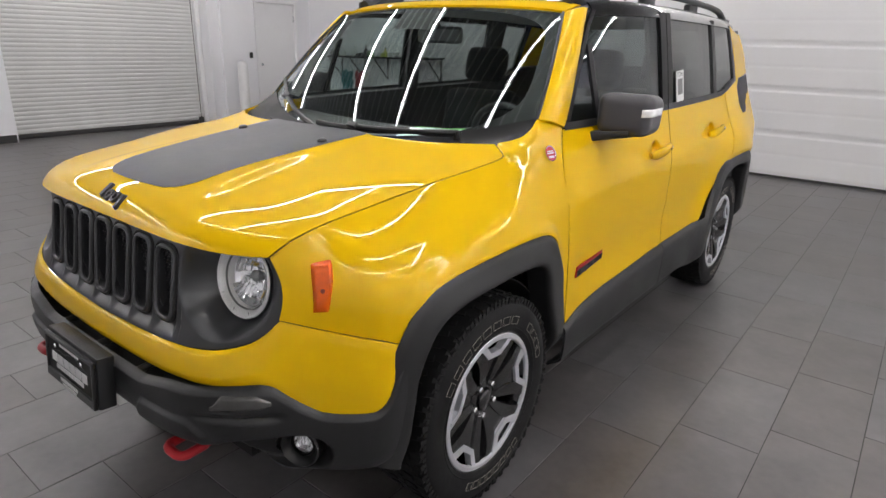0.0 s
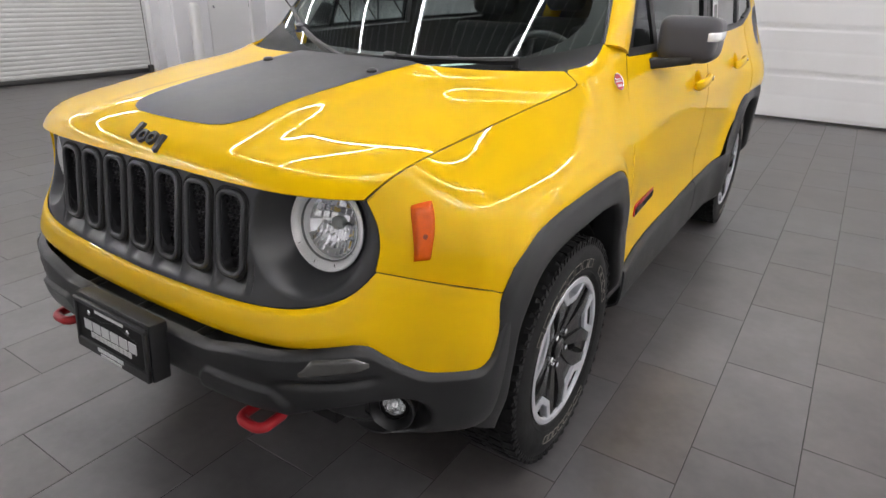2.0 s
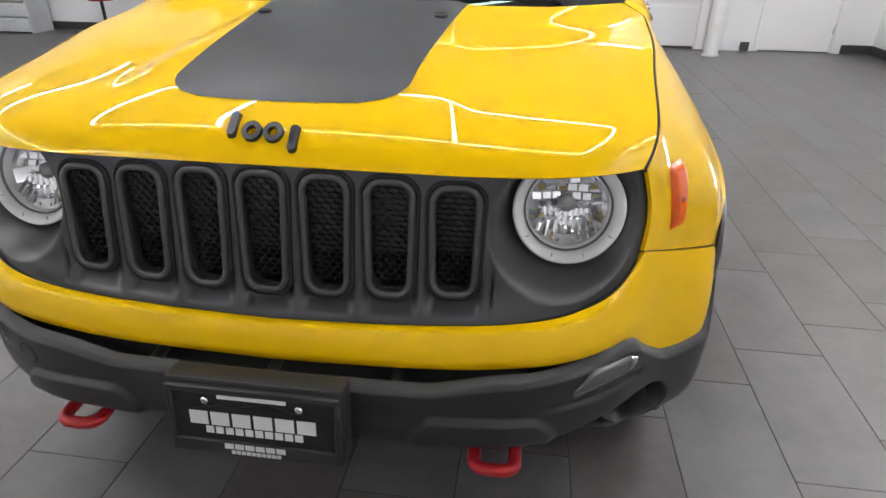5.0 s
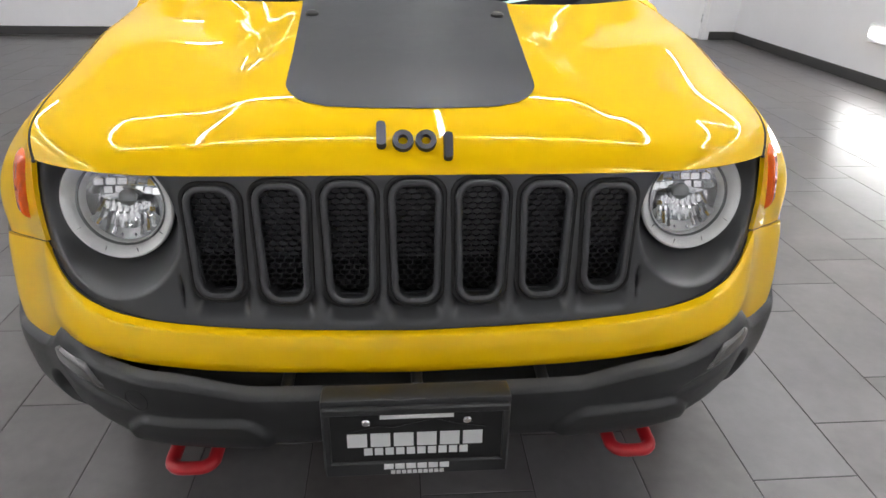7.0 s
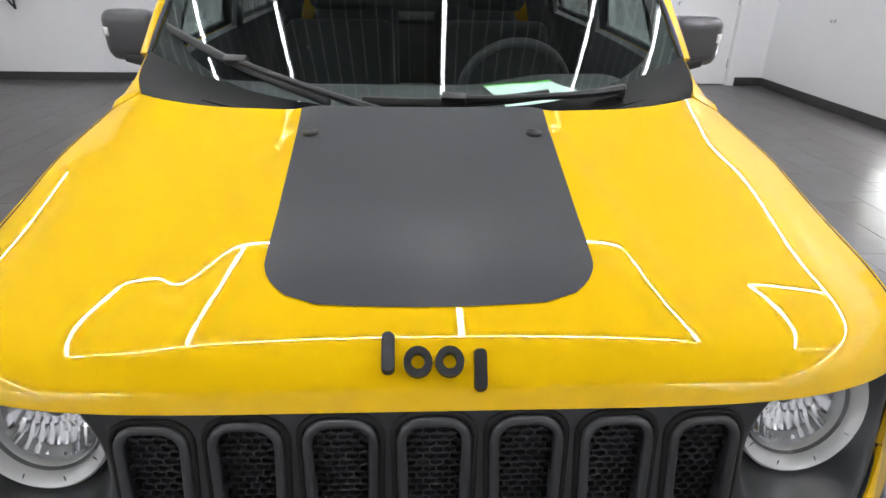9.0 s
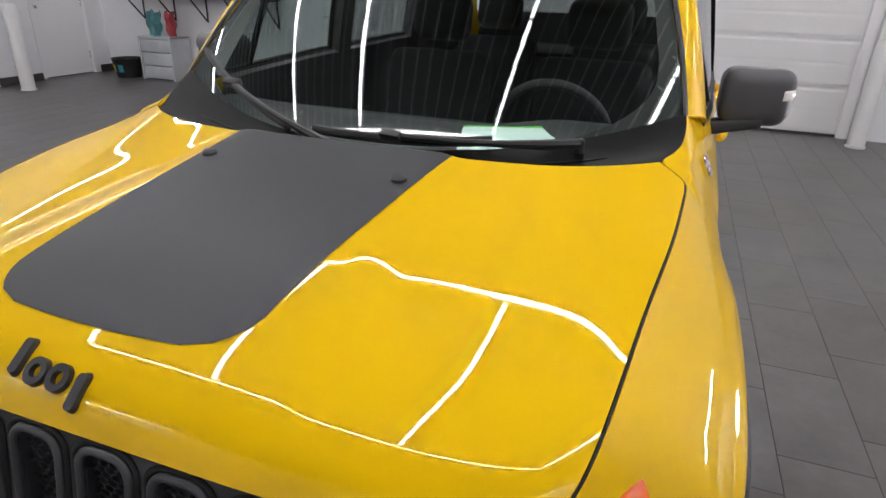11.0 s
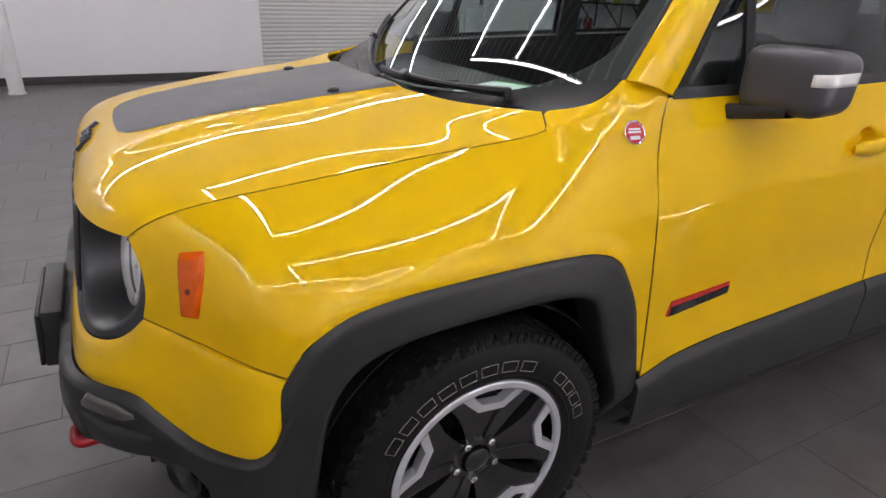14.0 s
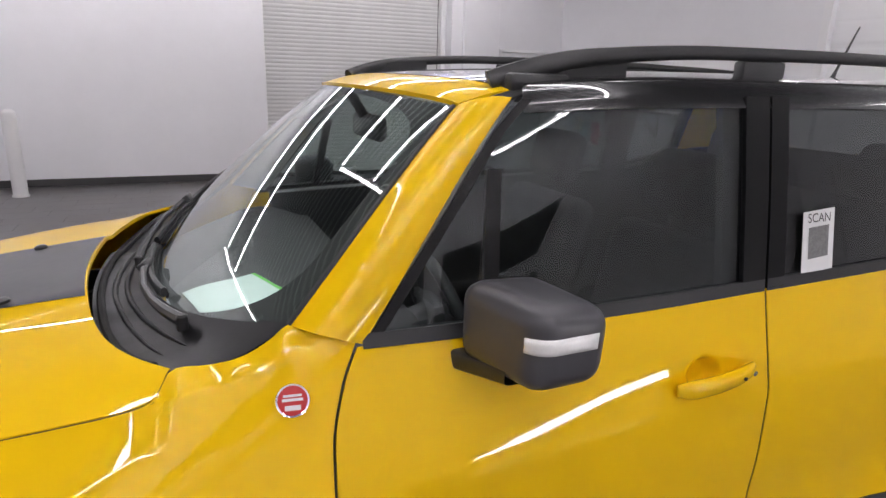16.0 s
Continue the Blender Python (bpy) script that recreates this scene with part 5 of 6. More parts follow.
def sides():
    def skin(y0, y1, fy0=None, fy1=None, low=None, top=None, cup=(0, 0)):
        """A painted panel between two seams, from the sill line to the belt."""
        def f(u, v):
            y = lerp(y0, y1, u)
            for _ in range(3):
                lo = (low or sill_z)(y)
                hi = (top or belt_z)(y)
                z = lerp(lo, hi, v)
                y = lerp(fy0(z) if fy0 else y0, fy1(z) if fy1 else y1, u)
            # finger cup behind the handle
            e = math.hypot((y - cup[0]) / .052, (z - cup[1]) / .043)
            return Vector((side_at(y, z) - .030 * (1 - step(.45, 1, e)), y, z))
        return thick(patch(f, 150, 110, (1, 0, 0)), .008)
    b_seam = curve([.5, .62, 1.0, 1.22], [1.455, 1.451, 1.439, 1.434])
    rear_arch = curve([1.455, 2.02, 2.10, 2.15, 2.22, 2.30, 2.45, 2.65, 2.80, 2.87, 2.93, 3.0, 3.05, 3.3], [.548, .56, .60, .712, .802, .844, .864, .869, .861, .833, .75, .62, .50, .50])
    r_seam = curve([.55, .70, .83, .9, 1.21], [2.08, 2.16, 2.28, 2.36, 2.40])
    fd = skin(.46, 1.42, fy0=lambda z: door_seam(z) + .003, fy1=lambda z: b_seam(z) - .003, cup=(1.249, 1.030))
    rd = skin(1.43, 2.38, fy0=lambda z: b_seam(z) + .003, fy1=lambda z: r_seam(z) - .003, low=rear_arch, cup=(2.070, 1.047))
    # quarter from the rear door to the tail
    def q(u, v):
        y = 2.5
        for _ in range(3):
            lo, hi = rear_arch(y), belt_z(y)
            z = lerp(lo, hi, v)
            y = lerp(r_seam(z) + .003, 3.33, u)
        return Vector((side_at(y, z), y, z))
    both("rear_quarter", thick(patch(q, 44, 36, (1, 0, 0)), .008), YELLOW, "glossy yellow rear quarter panel")

    doors = {}
    for name, d in (("front_door", fd), ("rear_door", rd)):
        doors[name] = both(name, d, YELLOW, "glossy yellow " + name.replace("_", " "))

    # black window surrounds: frames made of strips on the side glass surface
    def strip(y0, y1, k0, k1, out=.006, n=24, fy=None):
        def f(u, v):
            k = lerp(k0, k1, v)
            y = lerp(y0(k) if callable(y0) else y0, y1(k) if callable(y1) else y1, u)
            p = window_at(y, k)
            return p + Vector((out, 0, .002))
        return thick(patch(f, n, 8, (1, 0, 0)), .014)
    # front edge of the door glass follows the pillar
    a_front = curve([0, .25, .6, .9, 1], [.520, .60, .715, .815, .862])
    B0, B1, C0, C1 = 1.372, 1.430, 2.17, 2.235
    for sgn in (1, -1):
        def put(name, d, mat, par, lab="", sgn=sgn):
            return part(name, d if sgn > 0 else flip(d), mat, par, lab)
        f = doors["front_door"][0 if sgn > 0 else 1]
        r = doors["rear_door"][0 if sgn > 0 else 1]
        put("belt_trim", strip(.515, 1.430, -.015, .05, .006, 30), CLAD, f, "black belt moulding")
        put("window_frame", strip(lambda k: a_front(k) - .004, lambda k: a_front(k) + .020, 0, 1, .005, 4), SATIN, f)
        put("window_frame", strip(B0 - .01, B1, 0, 1.0, .006, 4), SATIN, f, "black B pillar trim")
        put("quarter_bar", strip(lambda k: .735 + .06 * k, lambda k: .765 + .06 * k, .02, .70, .003, 4), SATIN, f)
        g = strip(lambda k: a_front(k) + .014, B0, .03, .96, -.004, 30)
        ob = put("window_glass", g, TINT, f, "dark tinted side window glass")
        ob.visible_shadow = False
        put("belt_trim", strip(1.438, 2.42, -.015, .05, .006, 30), CLAD, r, "black belt moulding")
        put("window_frame", strip(1.437, 1.490, 0, 1.0, .006, 4), SATIN, r, "black B pillar trim")
        put("window_frame", strip(C0, C1, 0, 1, .005, 4), CLAD, r)
        ob = put("window_glass", strip(1.485, C0, .03, .96, -.004, 30), PRIVACY, r, "dark privacy side window glass")
        ob.visible_shadow = False
        ob = put("quarter_glass", strip(C1, lambda k: 2.62 + .02 * k, .06 , .95, -.003, 20), PRIVACY, car, "dark rear quarter glass")
        ob.visible_shadow = False
        put("quarter_frame", strip(2.40, lambda k: 2.66 + .02 * k, -.015, .07, .006, 12), CLAD, car)
        put("quarter_frame", strip(lambda k: 2.60 + .02 * k, lambda k: 2.67 + .02 * k, .0, 1, .005, 6), CLAD, car)
        # painted rear pillar
        def cp(u, v):
            y = lerp(2.66 + .02 * v, 3.24 - .10 * v, u)
            return window_at(y, v) + Vector((.007, 0, 0))
        put("rear_pillar", thick(patch(cp, 20, 16, (1, 0, 0)), .01), YELLOW, car, "glossy yellow rear pillar")
        # gloss black rail between the windows and the roof
        def cant(u, v):
            y = lerp(.862, 3.10, u)
            a = window_at(y, .945) + Vector((.006, 0, 0))
            c = window_at(y, 1.0)
            c = a + (c - a) * 2.1 + Vector((.004, 0, .012))
            b = roof_at(.93, y) + Vector((0, 0, .0025))
            return a * (1 - v) ** 2 + c * (2 * v * (1 - v)) + b * v ** 2
        put("roof_side", thick(patch(cant, 80, 16, (1, 0, 1)), .006), PIANO, car, "gloss black roof side")
        # handle with its finger cup
        for y0, par in ((1.164, f), (1.985, r)):
            z = 1.018 if y0 < 1.5 else 1.035
            pts = []
            for k in range(13):
                t = k / 12
                y = y0 + .205 * t
                pts.append(Vector((side_at(y, z) + .012 + .020 * math.sin(math.pi * min(max(t, .0), 1)) ** .6, y, z + .022 * t - .002)))
            h = put("handle", tube(pts, [.008, .0115] + [.013] * 9 + [.0115, .008], 12, flat=1.75), YELLOW, par, "yellow pull handle")
            c = pts[11]
            put("key_dot", moved(lathe([(0, .006), (.004, .006), (.005, 0)], 14), Matrix.Translation(c + Vector((.013, 0, 0)))), CHROME, par)
            put("key_dot", moved(lathe([(0, .004), (.003, .004), (.004, 0)], 12), Matrix.Translation(pts[9] + Vector((.014, 0, 0)))), DARK, par)
        # door bottom cladding and sill
        def clad(y0, y1, top=sill_z):
            def fn(u, v):
                y = lerp(y0, y1, u)
                z = lerp(top(y) - .002, .275, v)
                x = side_at(y, max(z, .45)) + curve([0, .06, .15, .75, 1], [.002, .014, .018, .010, -.05])(v)
                return Vector((x, y, z))
            return thick(patch(fn, 50, 16, (1, 0, 0)), .008)
        put("sill_cladding", clad(.455, 1.452), CLAD, f, "grained black door cladding")
        put("sill_cladding", clad(1.458, 2.13, rear_arch), CLAD, r, "grained black door cladding")
        # red-edged model badge as a plain raised plate with bars
        def bp(a, b, off):
            y, z = .536 + a, .634 + b
            return Vector((side_at(y, z) + off, y, z))
        def slab(q, t, off):
            V = [bp(a, b, off) for a, b in q] + [bp(a, b, off + t) for a, b in q]
            n = len(q)
            F = [tuple(range(n, 2 * n))] + [(i, (i + 1) % n, n + (i + 1) % n, n + i) for i in range(n)]
            return V, F
        e = put("model_badge", slab([(-.004, -.002), (.226, .018), (.232, .048), (.010, .036)], .004, 0), BADGERED, f, "red-edged black model badge")
        put("badge_face", slab([(.004, -.004), (.228, .016), (.231, .038), (.010, .022)], .006, 0), BADGE, e)
        for k in range(8):
            a = .012 + .0268 * k
            s0 = .09 * a
            put("badge_bar", slab([(a, s0 - .001), (a + .021, s0 + .001), (a + .024, s0 + .020), (a + .003, s0 + .018)], .0085, 0), DARK, e)
    # sticker with a line of writing and a plain grey block
    def st(a, b, off):
        p = window_at(1.545 + a, (1.205 + b - belt_z(1.6)) / (rail_z(1.6) - belt_z(1.6)))
        return p + Vector((off, 0, .0))
    V = [st(0, .012, .006), st(.105, .018, .006), st(.105, .160, .006), st(0, .154, .006), st(0, .012, .0045), st(.105, .018, .0045), st(.105, .160, .0045), st(0, .154, .0045)]
    s = part("sticker", (V, [(0, 1, 2, 3), (7, 6, 5, 4), (0, 4, 5, 1), (1, 5, 6, 2), (2, 6, 7, 3), (3, 7, 4, 0)]), WHITE_INK, car, "white window sticker with a grey block", smooth=False)
    V = [st(.018, .046, .0068), st(.086, .050, .0068), st(.086, .122, .0068), st(.018, .118, .0068)]
    part("code_block", (V, [(0, 1, 2, 3)]), material("grey_print", (.16, .16, .16), .5, var=.3, scale=130), s, "plain grey printed block", smooth=False)
    fc = bpy.data.curves.new("word", "FONT")
    fc.body, fc.size, fc.align_x = "SCAN", .030, "CENTER"
    fc.materials.append(SIGN)
    w = new("word", fc)
    w.parent = s
    p, px, pz = st(.052, .130, .0072), st(.06, .130, .0072), st(.052, .14, .0072)
    ax, az = (px - p).normalized(), (pz - p).normalized()
    nn = ax.cross(az)
    w.matrix_local = Matrix([(ax.x, az.x, nn.x, p.x), (ax.y, az.y, nn.y, p.y), (ax.z, az.z, nn.z, p.z), (0, 0, 0, 1)])


def top():
    a, b = both("a_pillar", thick(patch(pillar_at, 40, 12, (1, -.5, .3)), .01), YELLOW, "glossy yellow windscreen pillar")
    # thin black seal beside the glass
    seal = tube([p + Vector((-.004, -.002, 0)) for p in pil_in], .006, 6)
    both("screen_seal", seal, CLAD)
    # yellow header, black roof with a joint between
    def head(u, v):
        y = lerp(.668, .790, v)
        return roof_at(2 * u - 1, y)
    part("roof_header", thick(patch(head, 60, 8, (0, 0, 1)), .01), YELLOW, car, "glossy yellow roof header")
    def rf(u, v):
        return roof_at((2 * u - 1), lerp(.794, 3.25, v)) + Vector((0, 0, .001))
    part("roof", thick(patch(rf, 40, 60, (0, 0, 1)), .012), PIANO, car, "gloss black roof")
    both("pillar_cap", thick(patch(lambda u, v: pil_in[-1].lerp(roof_at(1.0, .80), u).lerp(pil_out[-1].lerp(roof_at(1.0, .87), u), v), 6, 6, (0, 0, 1)), .006), CLAD, "black roof joint cover")
    # roof rails
    pts = spline([(.560, .845, 1.622), (.585, .92, 1.652), (.605, 1.05, 1.680), (.617, 1.4, 1.702), (.620, 1.9, 1.706), (.612, 2.5, 1.696), (.59, 2.8, 1.680), (.575, 2.98, 1.632)], 50)
    prof = [.0135 + .010 * abs(2 * i / 50 - 1) ** 6 for i in range(51)]
    ra, rb = both("roof_rail", tube(pts, prof, 10, flat=1.15), CLAD, "black roof rail")
    for y in (.93, 1.55, 2.2, 2.88):
        x, z = .606, roof_z(y) - .045
        foot = box(x - .018, x + .018, y - .07, y + .07, z, (1.69 if .95 < y < 2.8 else 1.645), .01)
        for sgn, o in ((1, ra), (-1, rb)):
            part("rail_foot", foot if sgn > 0 else flip(foot), CLAD, o)
    web = thick(patch(lambda u, v: Vector((.598, lerp(.86, 1.16, u), lerp(roof_z(lerp(.86, 1.16, u)) - .04, lerp(1.625, 1.684, step(0, .6, u)), v))), 12, 2, (1, 0, 0)), .016)
    for sgn, o in ((1, ra), (-1, rb)):
        part("rail_web", web if sgn > 0 else flip(web), CLAD, o)
    # aerial
    part("aerial", tube([(0, 2.66, 1.64), (0, 2.69, 1.70), (0, 2.78, 1.87)], [.014, .006, .003], 8), CLAD, car, "short black roof aerial")

    # windscreen, its dark printed border, cowl and wipers
    g = part("windscreen", thick(patch(screen_at, 60, 40, (0, -1, 1)), .004), GLASS, car, "clear laminated windscreen")
    g.visible_shadow = False
    # the border is a ring between the rim of the glass and a rounded opening, with a wider field behind the mirror
    def border(k, r):
        t = 2 * math.pi * k
        c, w = math.cos(t), math.sin(t)
        e = 1 / (abs(c) ** 5 + abs(w) ** 5) ** .2
        f = 1 / max(abs(c), abs(w))
        iu, iv = .5 + .467 * e * c, .505 + (.462 if w > 0 else .494) * e * w
        ou, ov = .5 + .498 * f * c, .5 + .498 * f * w
        return screen_at(lerp(iu, ou, r), lerp(iv, ov, r), .0062)
    part("printed_border", patch(border, 320, 4, (0, -1, 1)), DARK, g, "black printed glass border", smooth=True)
    part("sensor_field", patch(lambda u, v: screen_at(lerp(.40 + .02 * (1 - v), .60 - .02 * (1 - v), u), lerp(.79, .97, v), .0064), 20, 14, (0, -1, 1)), DARK, g, "black printed field behind the mirror")
    def cowl(u, v):
        s = 2 * u - 1
        p = hood_at(s * 1.0, 0)
        q = screen_at(u, .015, -.004)
        e = abs(s) ** 5
        a = p + Vector((0, .006, -.050 + .040 * e))
        bow = 4 * v * (1 - v)
        return a.lerp(q, v) + Vector((.020 * e * bow * (1 if s > 0 else -1), 0, -bow * (.022 * (1 - e) + .012 * e)))
    cw = part("cowl", thick(patch(cowl, 70, 14, (0, -.3, 1)), .004), COWL, car, "black plastic cowl panel")
    part("bonnet_seal", tube([cowl(lerp(.05, .95, k / 60), .13) + Vector((0, 0, .003)) for k in range(61)], .009, 8), DARK, cw, "black rubber seal")
    for v0 in (.40, .62):
        part("ridge", tube([cowl(lerp(.12, .90, k / 60), v0 + .05 * math.sin(3 * math.pi * k / 60)) for k in range(61)], [.001 + .006 * math.sin(math.pi * k / 60) ** .5 for k in range(61)], 8), COWL, cw)
    def on(u, v, up):
        return screen_at(u, v, -up)
    def wiper(bu, bv, tu, tv, pu, pv):
        """Blade from (bu, bv) to (tu, tv) on the glass; its arm turns at (pu, pv)."""
        blade = [on(lerp(bu, tu, k / 10), lerp(bv, tv, k / 10), .016) for k in range(11)]
        w = part("wiper", tube(blade, .0085, 8, flat=1.3), CLAD, car, "black windscreen wiper")
        part("rubber_lip", tube([on(lerp(bu, tu, k / 10), lerp(bv, tv, k / 10), .006) for k in range(11)], .004, 5, flat=1.8), DARK, w)
        mid = (lerp(bu, tu, .48), lerp(bv, tv, .48))
        arm = [on(lerp(pu, mid[0], t), lerp(pv, mid[1], t), .030 + .012 * math.sin(math.pi * t)) for t in (0, .15, .35, .6, .85, 1)]
        part("arm", tube(arm, [.013, .012, .009, .008, .008, .010], 8), CLAD, w)
        part("pivot", moved(lathe([(-.02, .011), (.008, .011), (.012, .007), (.012, 0)], 16, "z"), Matrix.Translation(arm[0])), CLAD, w)
        c = on(*mid, .030)
        part("clip", moved(box(-.030, .030, -.011, .011, -.010, .012, .004), Matrix.Translation(c) @ pose(0, 0, 0, 35, 0, -12)), CLAD, w)
    wiper(.030, .165, .345, .020, .44, -.02)
    wiper(.40, .036, .715, .036, .845, -.03)

    # interior
    d = joined(box(-.66, .66, .30, .62, .90, 1.06, .05, 3), box(.12, .56, .56, .72, 1.0, 1.10, .04, 3))
    def dash(u, v):
        s = 2 * u - 1
        y = lerp(.10, .70, v)
        return Vector((s * .69, y + .26 * s * s * (1 - v), 1.085 + .045 * math.sin(math.pi * min(v * 1.1, 1)) + .035 * step(.1, .3, u - .5) * (1 - step(.4, .48, u - .5)) * step(.4, .8, v)))
    ds = part("dashboard", thick(patch(dash, 40, 24, (0, 0, 1)), .12), DASH, car, "dark grey dashboard")
    part("dash_body", box(-.66, .66, .42, .69, .70, 1.03, .03, 2), DASH, ds)
    ring = [Vector((.33 + .185 * math.cos(t), .845 - .06 * math.sin(t), 1.035 + .175 * math.sin(t))) for t in [2 * math.pi * k / 36 for k in range(36)]]
    sw = part("steering_wheel", tube(ring, .015, 10, closed=True), DASH, car, "black steering wheel")
    part("wheel_boss", joined(box(.26, .40, .80, .85, .98, 1.08, .02), box(.16, .50, .835, .855, 1.02, 1.05, .008)), DASH, sw)
    part("column", tube([(.33, .82, 1.03), (.33, .60, .95)], .04, 12), DASH, sw)
    mir = part("interior_mirror", box(-.12, .12, .735, .775, 1.455, 1.525, .018, 3), DASH, car, "black interior mirror")
    part("mirror_stem", tube([(0, .74, 1.52), (0, .70, 1.585)], .014, 8), DASH, mir)
    for x in (-.35, .35):
        for y0, nm in ((.98, "front_seat"), (1.95, "rear_seat")):
            st = part(nm, box(x - .25, x + .25, y0, y0 + .48, .52, .68, .06, 3), SEATCLOTH, car, "black cloth seat")
            bk = box(-.245, .245, -.07, .07, 0, .60, .055, 3)
            part("backrest", moved(bk, pose(x, y0 + .50, .62, -14)), SEATCLOTH, st)
            part("head_restraint", moved(box(-.135, .135, -.055, .055, .64, .84, .05, 3), pose(x, y0 + .50, .62, -12)), SEATCLOTH, st)
    part("cabin_floor", box(-.74, .74, .42, 3.2, .40, .44), DARK, car)
    part("firewall", box(-.70, .70, .40, .44, .40, 1.04), DARK, car)
    for sgn in (1, -1):
        d = thick(patch(lambda u, v: Vector((side_at(lerp(.56, 3.1, u), lerp(.5, 1.15, v)) - .055, lerp(.56, 3.1, u), lerp(.5, belt_z(lerp(.56, 3.1, u)) + .005, v))), 30, 8, (1, 0, 0)), .03)
        part("door_trim", d if sgn > 0 else flip(d), DASH, car, "dark door trim")
    part("headliner", thick(patch(lambda u, v: roof_at((2 * u - 1) * .98, lerp(.78, 3.15, v)) - Vector((0, 0, .035)), 20, 20, (0, 0, -1)), .006), LINER, car, "grey headliner")
    for sgn in (1, -1):
        d = thick(patch(lambda u, v: (pil_in[int(u * 20)].lerp(pil_out[int(u * 20)], lerp(-.05, 1, v))) - Vector((.035, -.03, 0)), 20, 3, (-1, 0, 0)), .008)
        part("pillar_trim", d if sgn > 0 else flip(d), LINER, car, "grey pillar trim")
        d = thick(patch(lambda u, v: window_at(lerp(1.35, 1.46, u), lerp(.0, 1.0, v)) - Vector((.05, 0, 0)), 3, 8, (1, 0, 0)), .02)
        part("pillar_trim", d if sgn > 0 else flip(d), DASH, car)
        d = thick(patch(lambda u, v: window_at(lerp(2.15, 2.30, u), lerp(.0, 1.0, v)) - Vector((.05, 0, 0)), 3, 8, (1, 0, 0)), .02)
        part("pillar_trim", d if sgn > 0 else flip(d), DASH, car)

    # tail: hatch with glass, bumper
    def tail(u, v):
        z = lerp(.50, belt_z(3.3), v)
        s = 2 * u - 1
        return Vector((s * side_at(3.32, z), 3.32 + .06 * (1 - s ** 4) - .02 * v, z))
    part("tailgate", thick(patch(tail, 24, 16, (0, 1, 0)), .01), YELLOW, car, "glossy yellow tailgate")
    def tg(u, v):
        s = 2 * u - 1
        y = lerp(3.30, 3.20, v)
        w = lerp(belt_x(3.28), rail_x(3.1) - .02, v)
        return Vector((s * w, y + .05 * (1 - s * s), lerp(belt_z(3.3), 1.585, v)))
    ob = part("rear_glass", thick(patch(tg, 20, 12, (0, 1, 0)), .004), PRIVACY, car, "dark rear window glass")
    ob.visible_shadow = False
    part("tailgate_trim", thick(patch(lambda u, v: tail(u, v) * 1.0 - Vector((0, .05, 0)), 12, 8, (0, -1, 0)), .01), DASH, car, "dark tailgate trim")
    part("load_cover", box(-.62, .62, 2.55, 3.22, 1.10, 1.13, .01), SEATCLOTH, car, "black load cover")
    part("rear_bumper", box(-.80, .80, 3.25, 3.43, .36, .62, .05, 3), CLAD, car, "black plastic rear bumper")
    part("underbody", joined(box(-.56, .56, -.50, .42, .33, .46), box(-.70, .70, .42, 2.10, .22, .44), box(-.58, .58, 2.10, 3.25, .26, .50), box(-.43, .43, -.60, .40, .46, .93)), DARK, car, "dark underbody")


def mirrors():
    for sgn in (1, -1):
        bm = bmesh.new()
        bmesh.ops.create_cube(bm, size=1)
        for v in bm.verts:
            x, y, z = v.co
            v.co = Vector((.907 + x * .190, .768 + y * .160 + x * .035, 1.222 + z * .156))
            if y < 0 and x > 0:
                v.co += Vector((-.004, .022, 0))
            if y > 0:
                v.co.z -= z * .014
            if x < 0:
                v.co.z += .004
                v.co.x -= .006
            if z < 0 and x > 0:
                v.co.x -= .010
        bmesh.ops.bevel(bm, geom=bm.edges[:], offset=.042, segments=6, affect="EDGES", profile=.55)
        bm.verts.index_update()
        d = [v.co.copy() for v in bm.verts], [tuple(v.index for v in f.verts) for f in bm.faces]
        bm.free()
        def put(name, d, mat, par, lab="", sgn=sgn):
            return part(name, d if sgn > 0 else flip(d), mat, par, lab)
        m = put("door_mirror", d, MIRROR, car, "black plastic door mirror with a clear lamp")
        skin = BVHTree.FromPolygons(d[0], d[1])
        def lamp(u, v):
            uu, vv = abs(2 * u - 1), abs(2 * v - 1)
            guess = Vector((.968 + .040 * math.sin(u * 1.4), .706 + .012 * u + .118 * u ** 1.5, 1.234 + (v - .5) * (.029 - .003 * (1 - u) ** 3) + .004 * u))
            p, n, _, _ = skin.find_nearest(guess)
            return p + n * (.0008 + .0035 * (1 - vv ** 4) * (1 - uu ** 8))
        put("turn_signal", patch(lamp, 24, 8, (.6, -1, 0)), LAMPRING, m, "clear white turn signal lamp")
        put("mirror_glass", moved(box(-.064, .064, 0, .006, -.048, .048, .003), Matrix.Translation((.900, .848, 1.220)) @ pose(0, 0, 0, 0, 0, 11)), CHROME, m, "mirror glass")
        def wedge(u, v):
            t = 2 * math.pi * v
            c, s = math.cos(t), math.sin(t)
            a = math.copysign(abs(c) ** .35, c) if abs(c) > 1e-6 else 0
            b = math.copysign(abs(s) ** .35, s) if abs(s) > 1e-6 else 0
            return Vector((lerp(.780, .925, u), lerp(.700, .750, u) + a * lerp(.034, .040, u), lerp(1.138, 1.160, u) + b * lerp(.020, .016, u)))
        put("arm", patch(wedge, 8, 24, (0, 0, 0.001)), CLAD, m)


sides()
b_line = curve([.5, .62, 1.0, 1.22], [1.455, 1.451, 1.439, 1.434])
seam([Vector((side_at(b_line(z), z) - .0015, b_line(z), z)) for z in [lerp(.55, 1.19, k / 30) for k in range(31)]], .0014)
top()
mirrors()

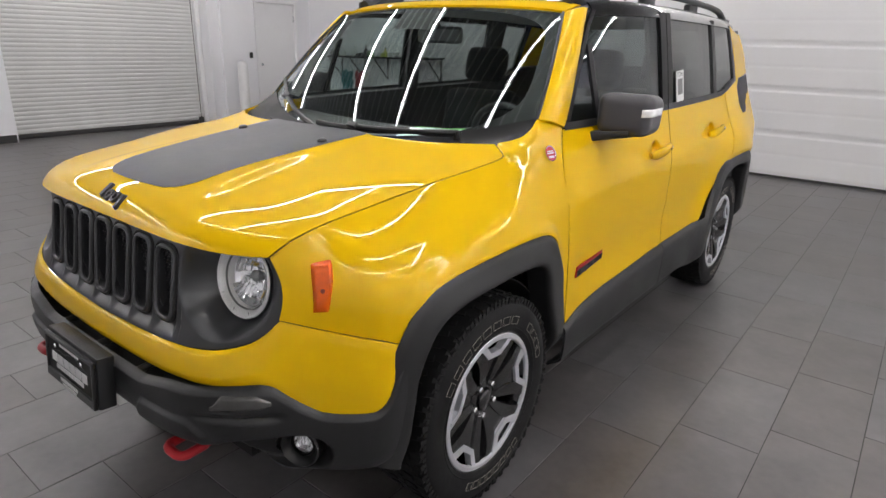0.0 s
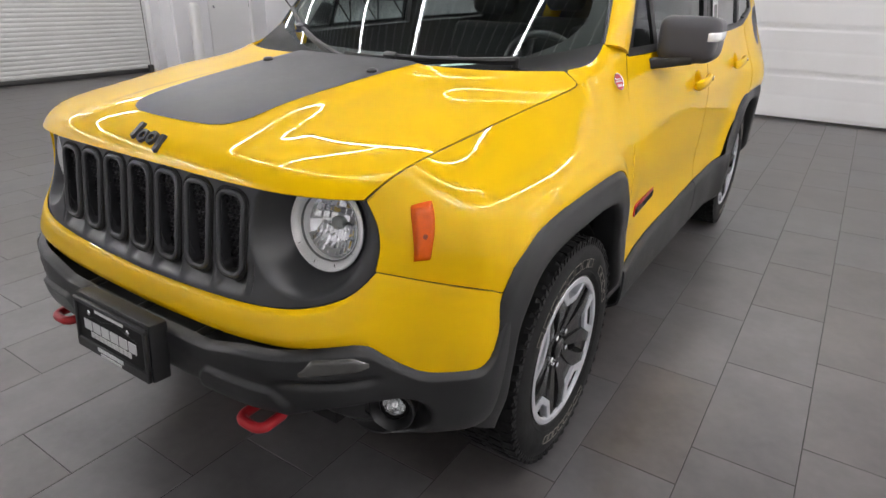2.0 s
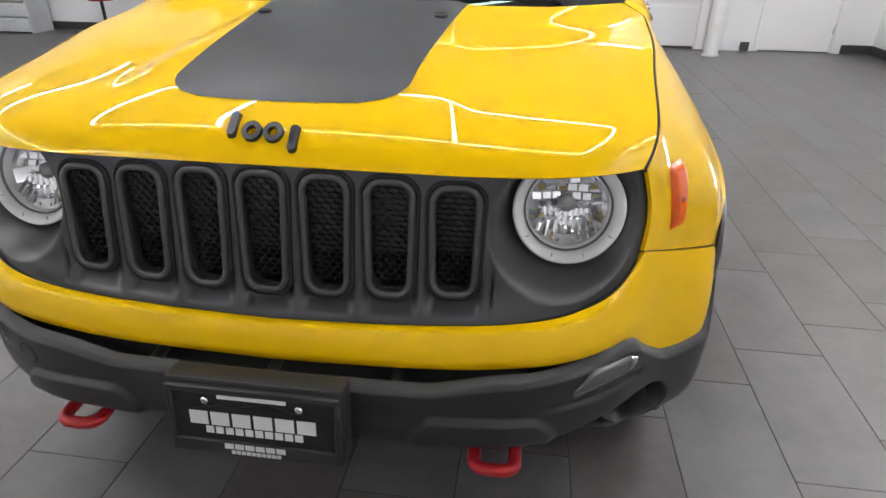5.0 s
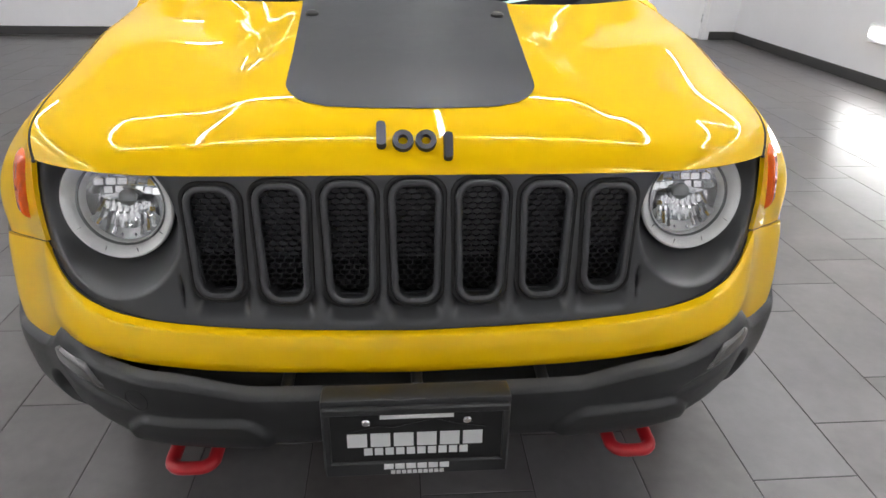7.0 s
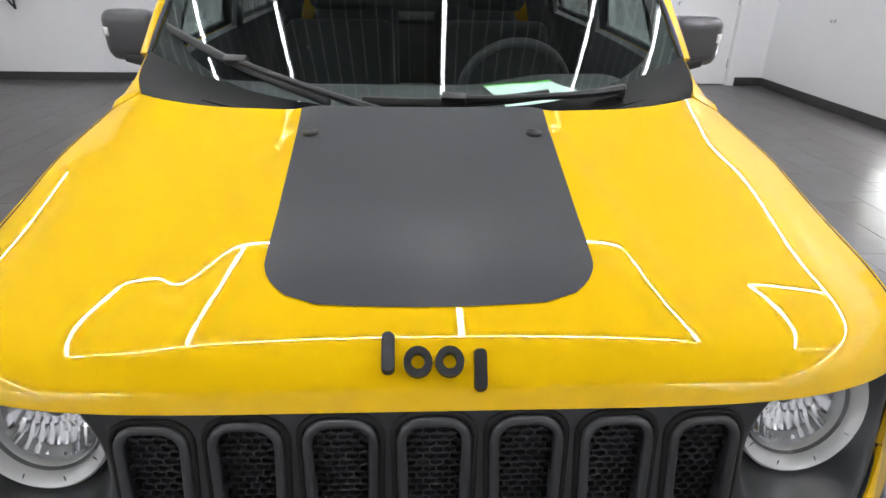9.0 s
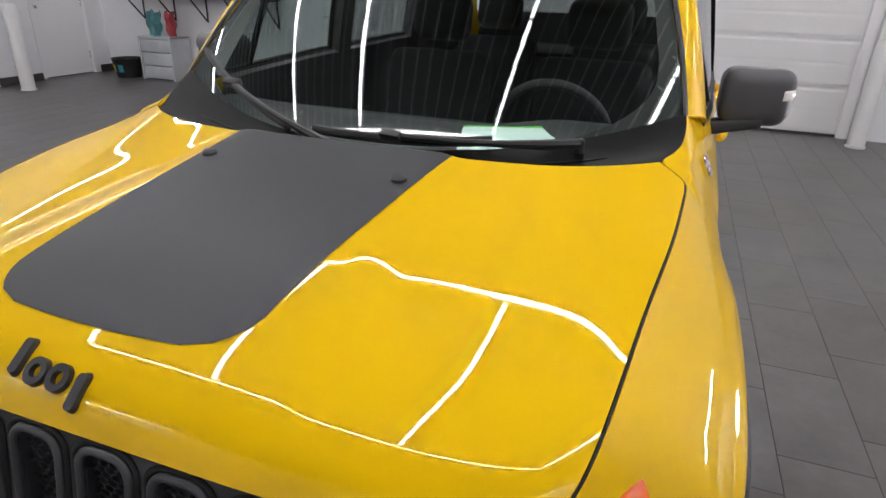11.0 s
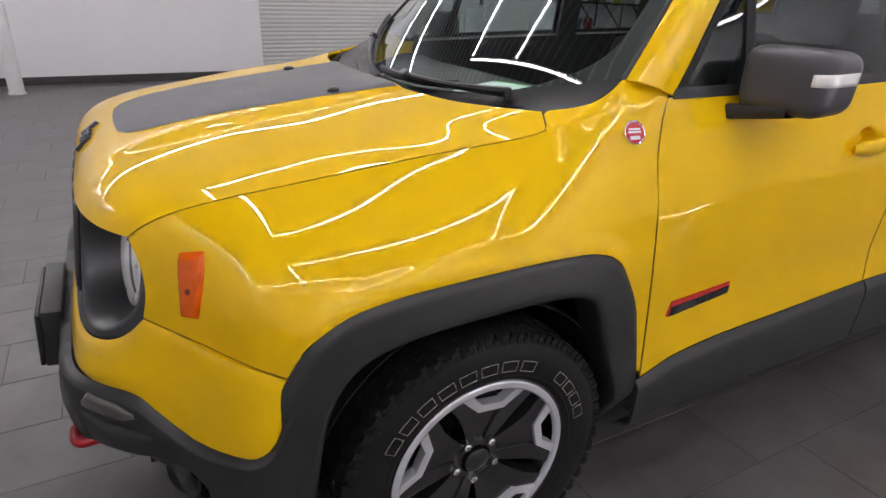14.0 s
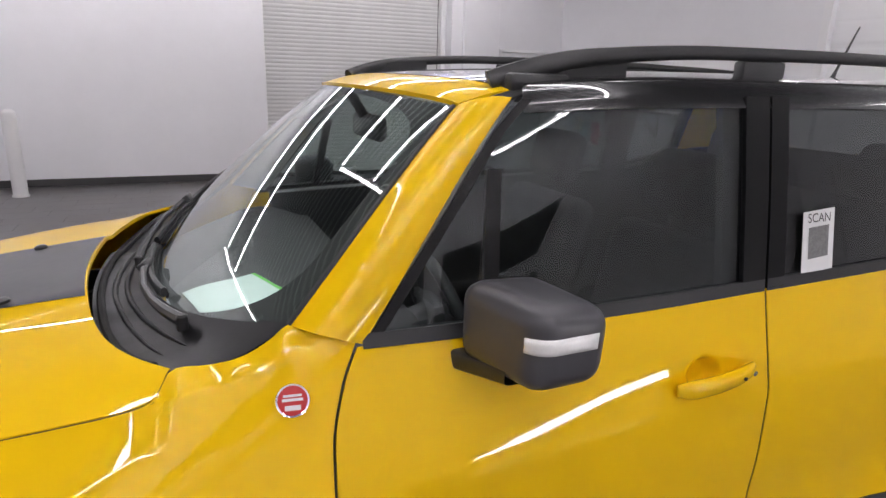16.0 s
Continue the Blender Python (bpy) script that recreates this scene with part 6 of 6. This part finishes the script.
# things that lie on or in the car
folder = thing("paper_sheet", None, None, "pale green paper sheet lying on the dashboard", "paper")
def sheet(u, v):
    a, b, c, d = Vector((.212, .229, 0)), Vector((.172, .401, 0)), Vector((.475, .292, 0)), Vector((.369, .467, 0))
    p = a.lerp(b, u).lerp(c.lerp(d, u), v)
    s = (p.x / .69) ** 2 * .26
    k = (p.y - .10 - s) / (.60 - s)
    h = p.x / 1.38
    z = 1.085 + .045 * math.sin(math.pi * min(k * 1.1, 1)) + .035 * step(.1, .3, h) * (1 - step(.4, .48, h)) * step(.4, .8, k)
    return Vector((p.x, p.y, z + .005 + .002 * math.sin(7 * u + 5 * v)))
part("sheet", thick(patch(sheet, 20, 10, (0, 0, 1)), .001), PAPER, folder)
part("edge_strip", thick(patch(lambda u, v: sheet(lerp(.955, 1.0, u), v) + Vector((0, 0, .0012)), 4, 10, (0, 0, 1)), .001), GREEN, folder, "lime green edge")


# ---- floor tiles ----
TW, TL, JT = .305, .6035, .0026
floor_sheet = thing("floor", box(X0 - 0.6, X1 + 0.4, Y0 - 0.3, Y1 + 0.4, -.05, -.0015), GROUT, "grey porcelain tile floor in a stepped running bond", "floor", kind="structure", smooth=False)


def tile_data(w, l):
    a, b, c = w / 2 - JT / 2, l / 2 - JT / 2, .0012
    V = [Vector(p) for p in ((-a, -b, -.004), (a, -b, -.004), (a, b, -.004), (-a, b, -.004), (-a, -b, -c), (a, -b, -c), (a, b, -c), (-a, b, -c),
                             (-a + c, -b + c, 0), (a - c, -b + c, 0), (a - c, b - c, 0), (-a + c, b - c, 0))]
    F = [(8, 9, 10, 11)]
    for i in range(4):
        j = (i + 1) % 4
        F += [(i, j, 4 + j, 4 + i), (4 + i, 4 + j, 8 + j, 8 + i)]
    return V, F


tile_mesh = mesh("tile", tile_data(TW, TL), TILE, smooth=False)
rest = []
unit = tile_data(TW, TL)
k0 = int((X0 - .6 - 1.237) / TW) - 1
near = 0
for k in range(k0, int((X1 + .3 - 1.237) / TW) + 1):
    xc = 1.237 + TW * (k + .5)
    off = .232 + .2012 * k
    j0 = math.floor((Y0 - off) / TL)
    for j in range(j0, math.floor((Y1 + .2 - off) / TL) + 1):
        yc = off + TL * (j + .5)
        if -1.9 < xc < 2.6 and -1.9 < yc < 3.0 and not (abs(xc) < .75 and yc > .4) and near < 300:
            ob = new("tile", tile_mesh)
            ob.parent = floor_sheet
            ob.location = (xc, yc, 0)
            near += 1
        else:
            rest.append(moved(unit, Matrix.Translation((xc, yc, 0))))
tagged(part("tile_field", joined(*rest), TILE_FAR, floor_sheet, "grey porcelain tiles", smooth=False), kind="stuff")
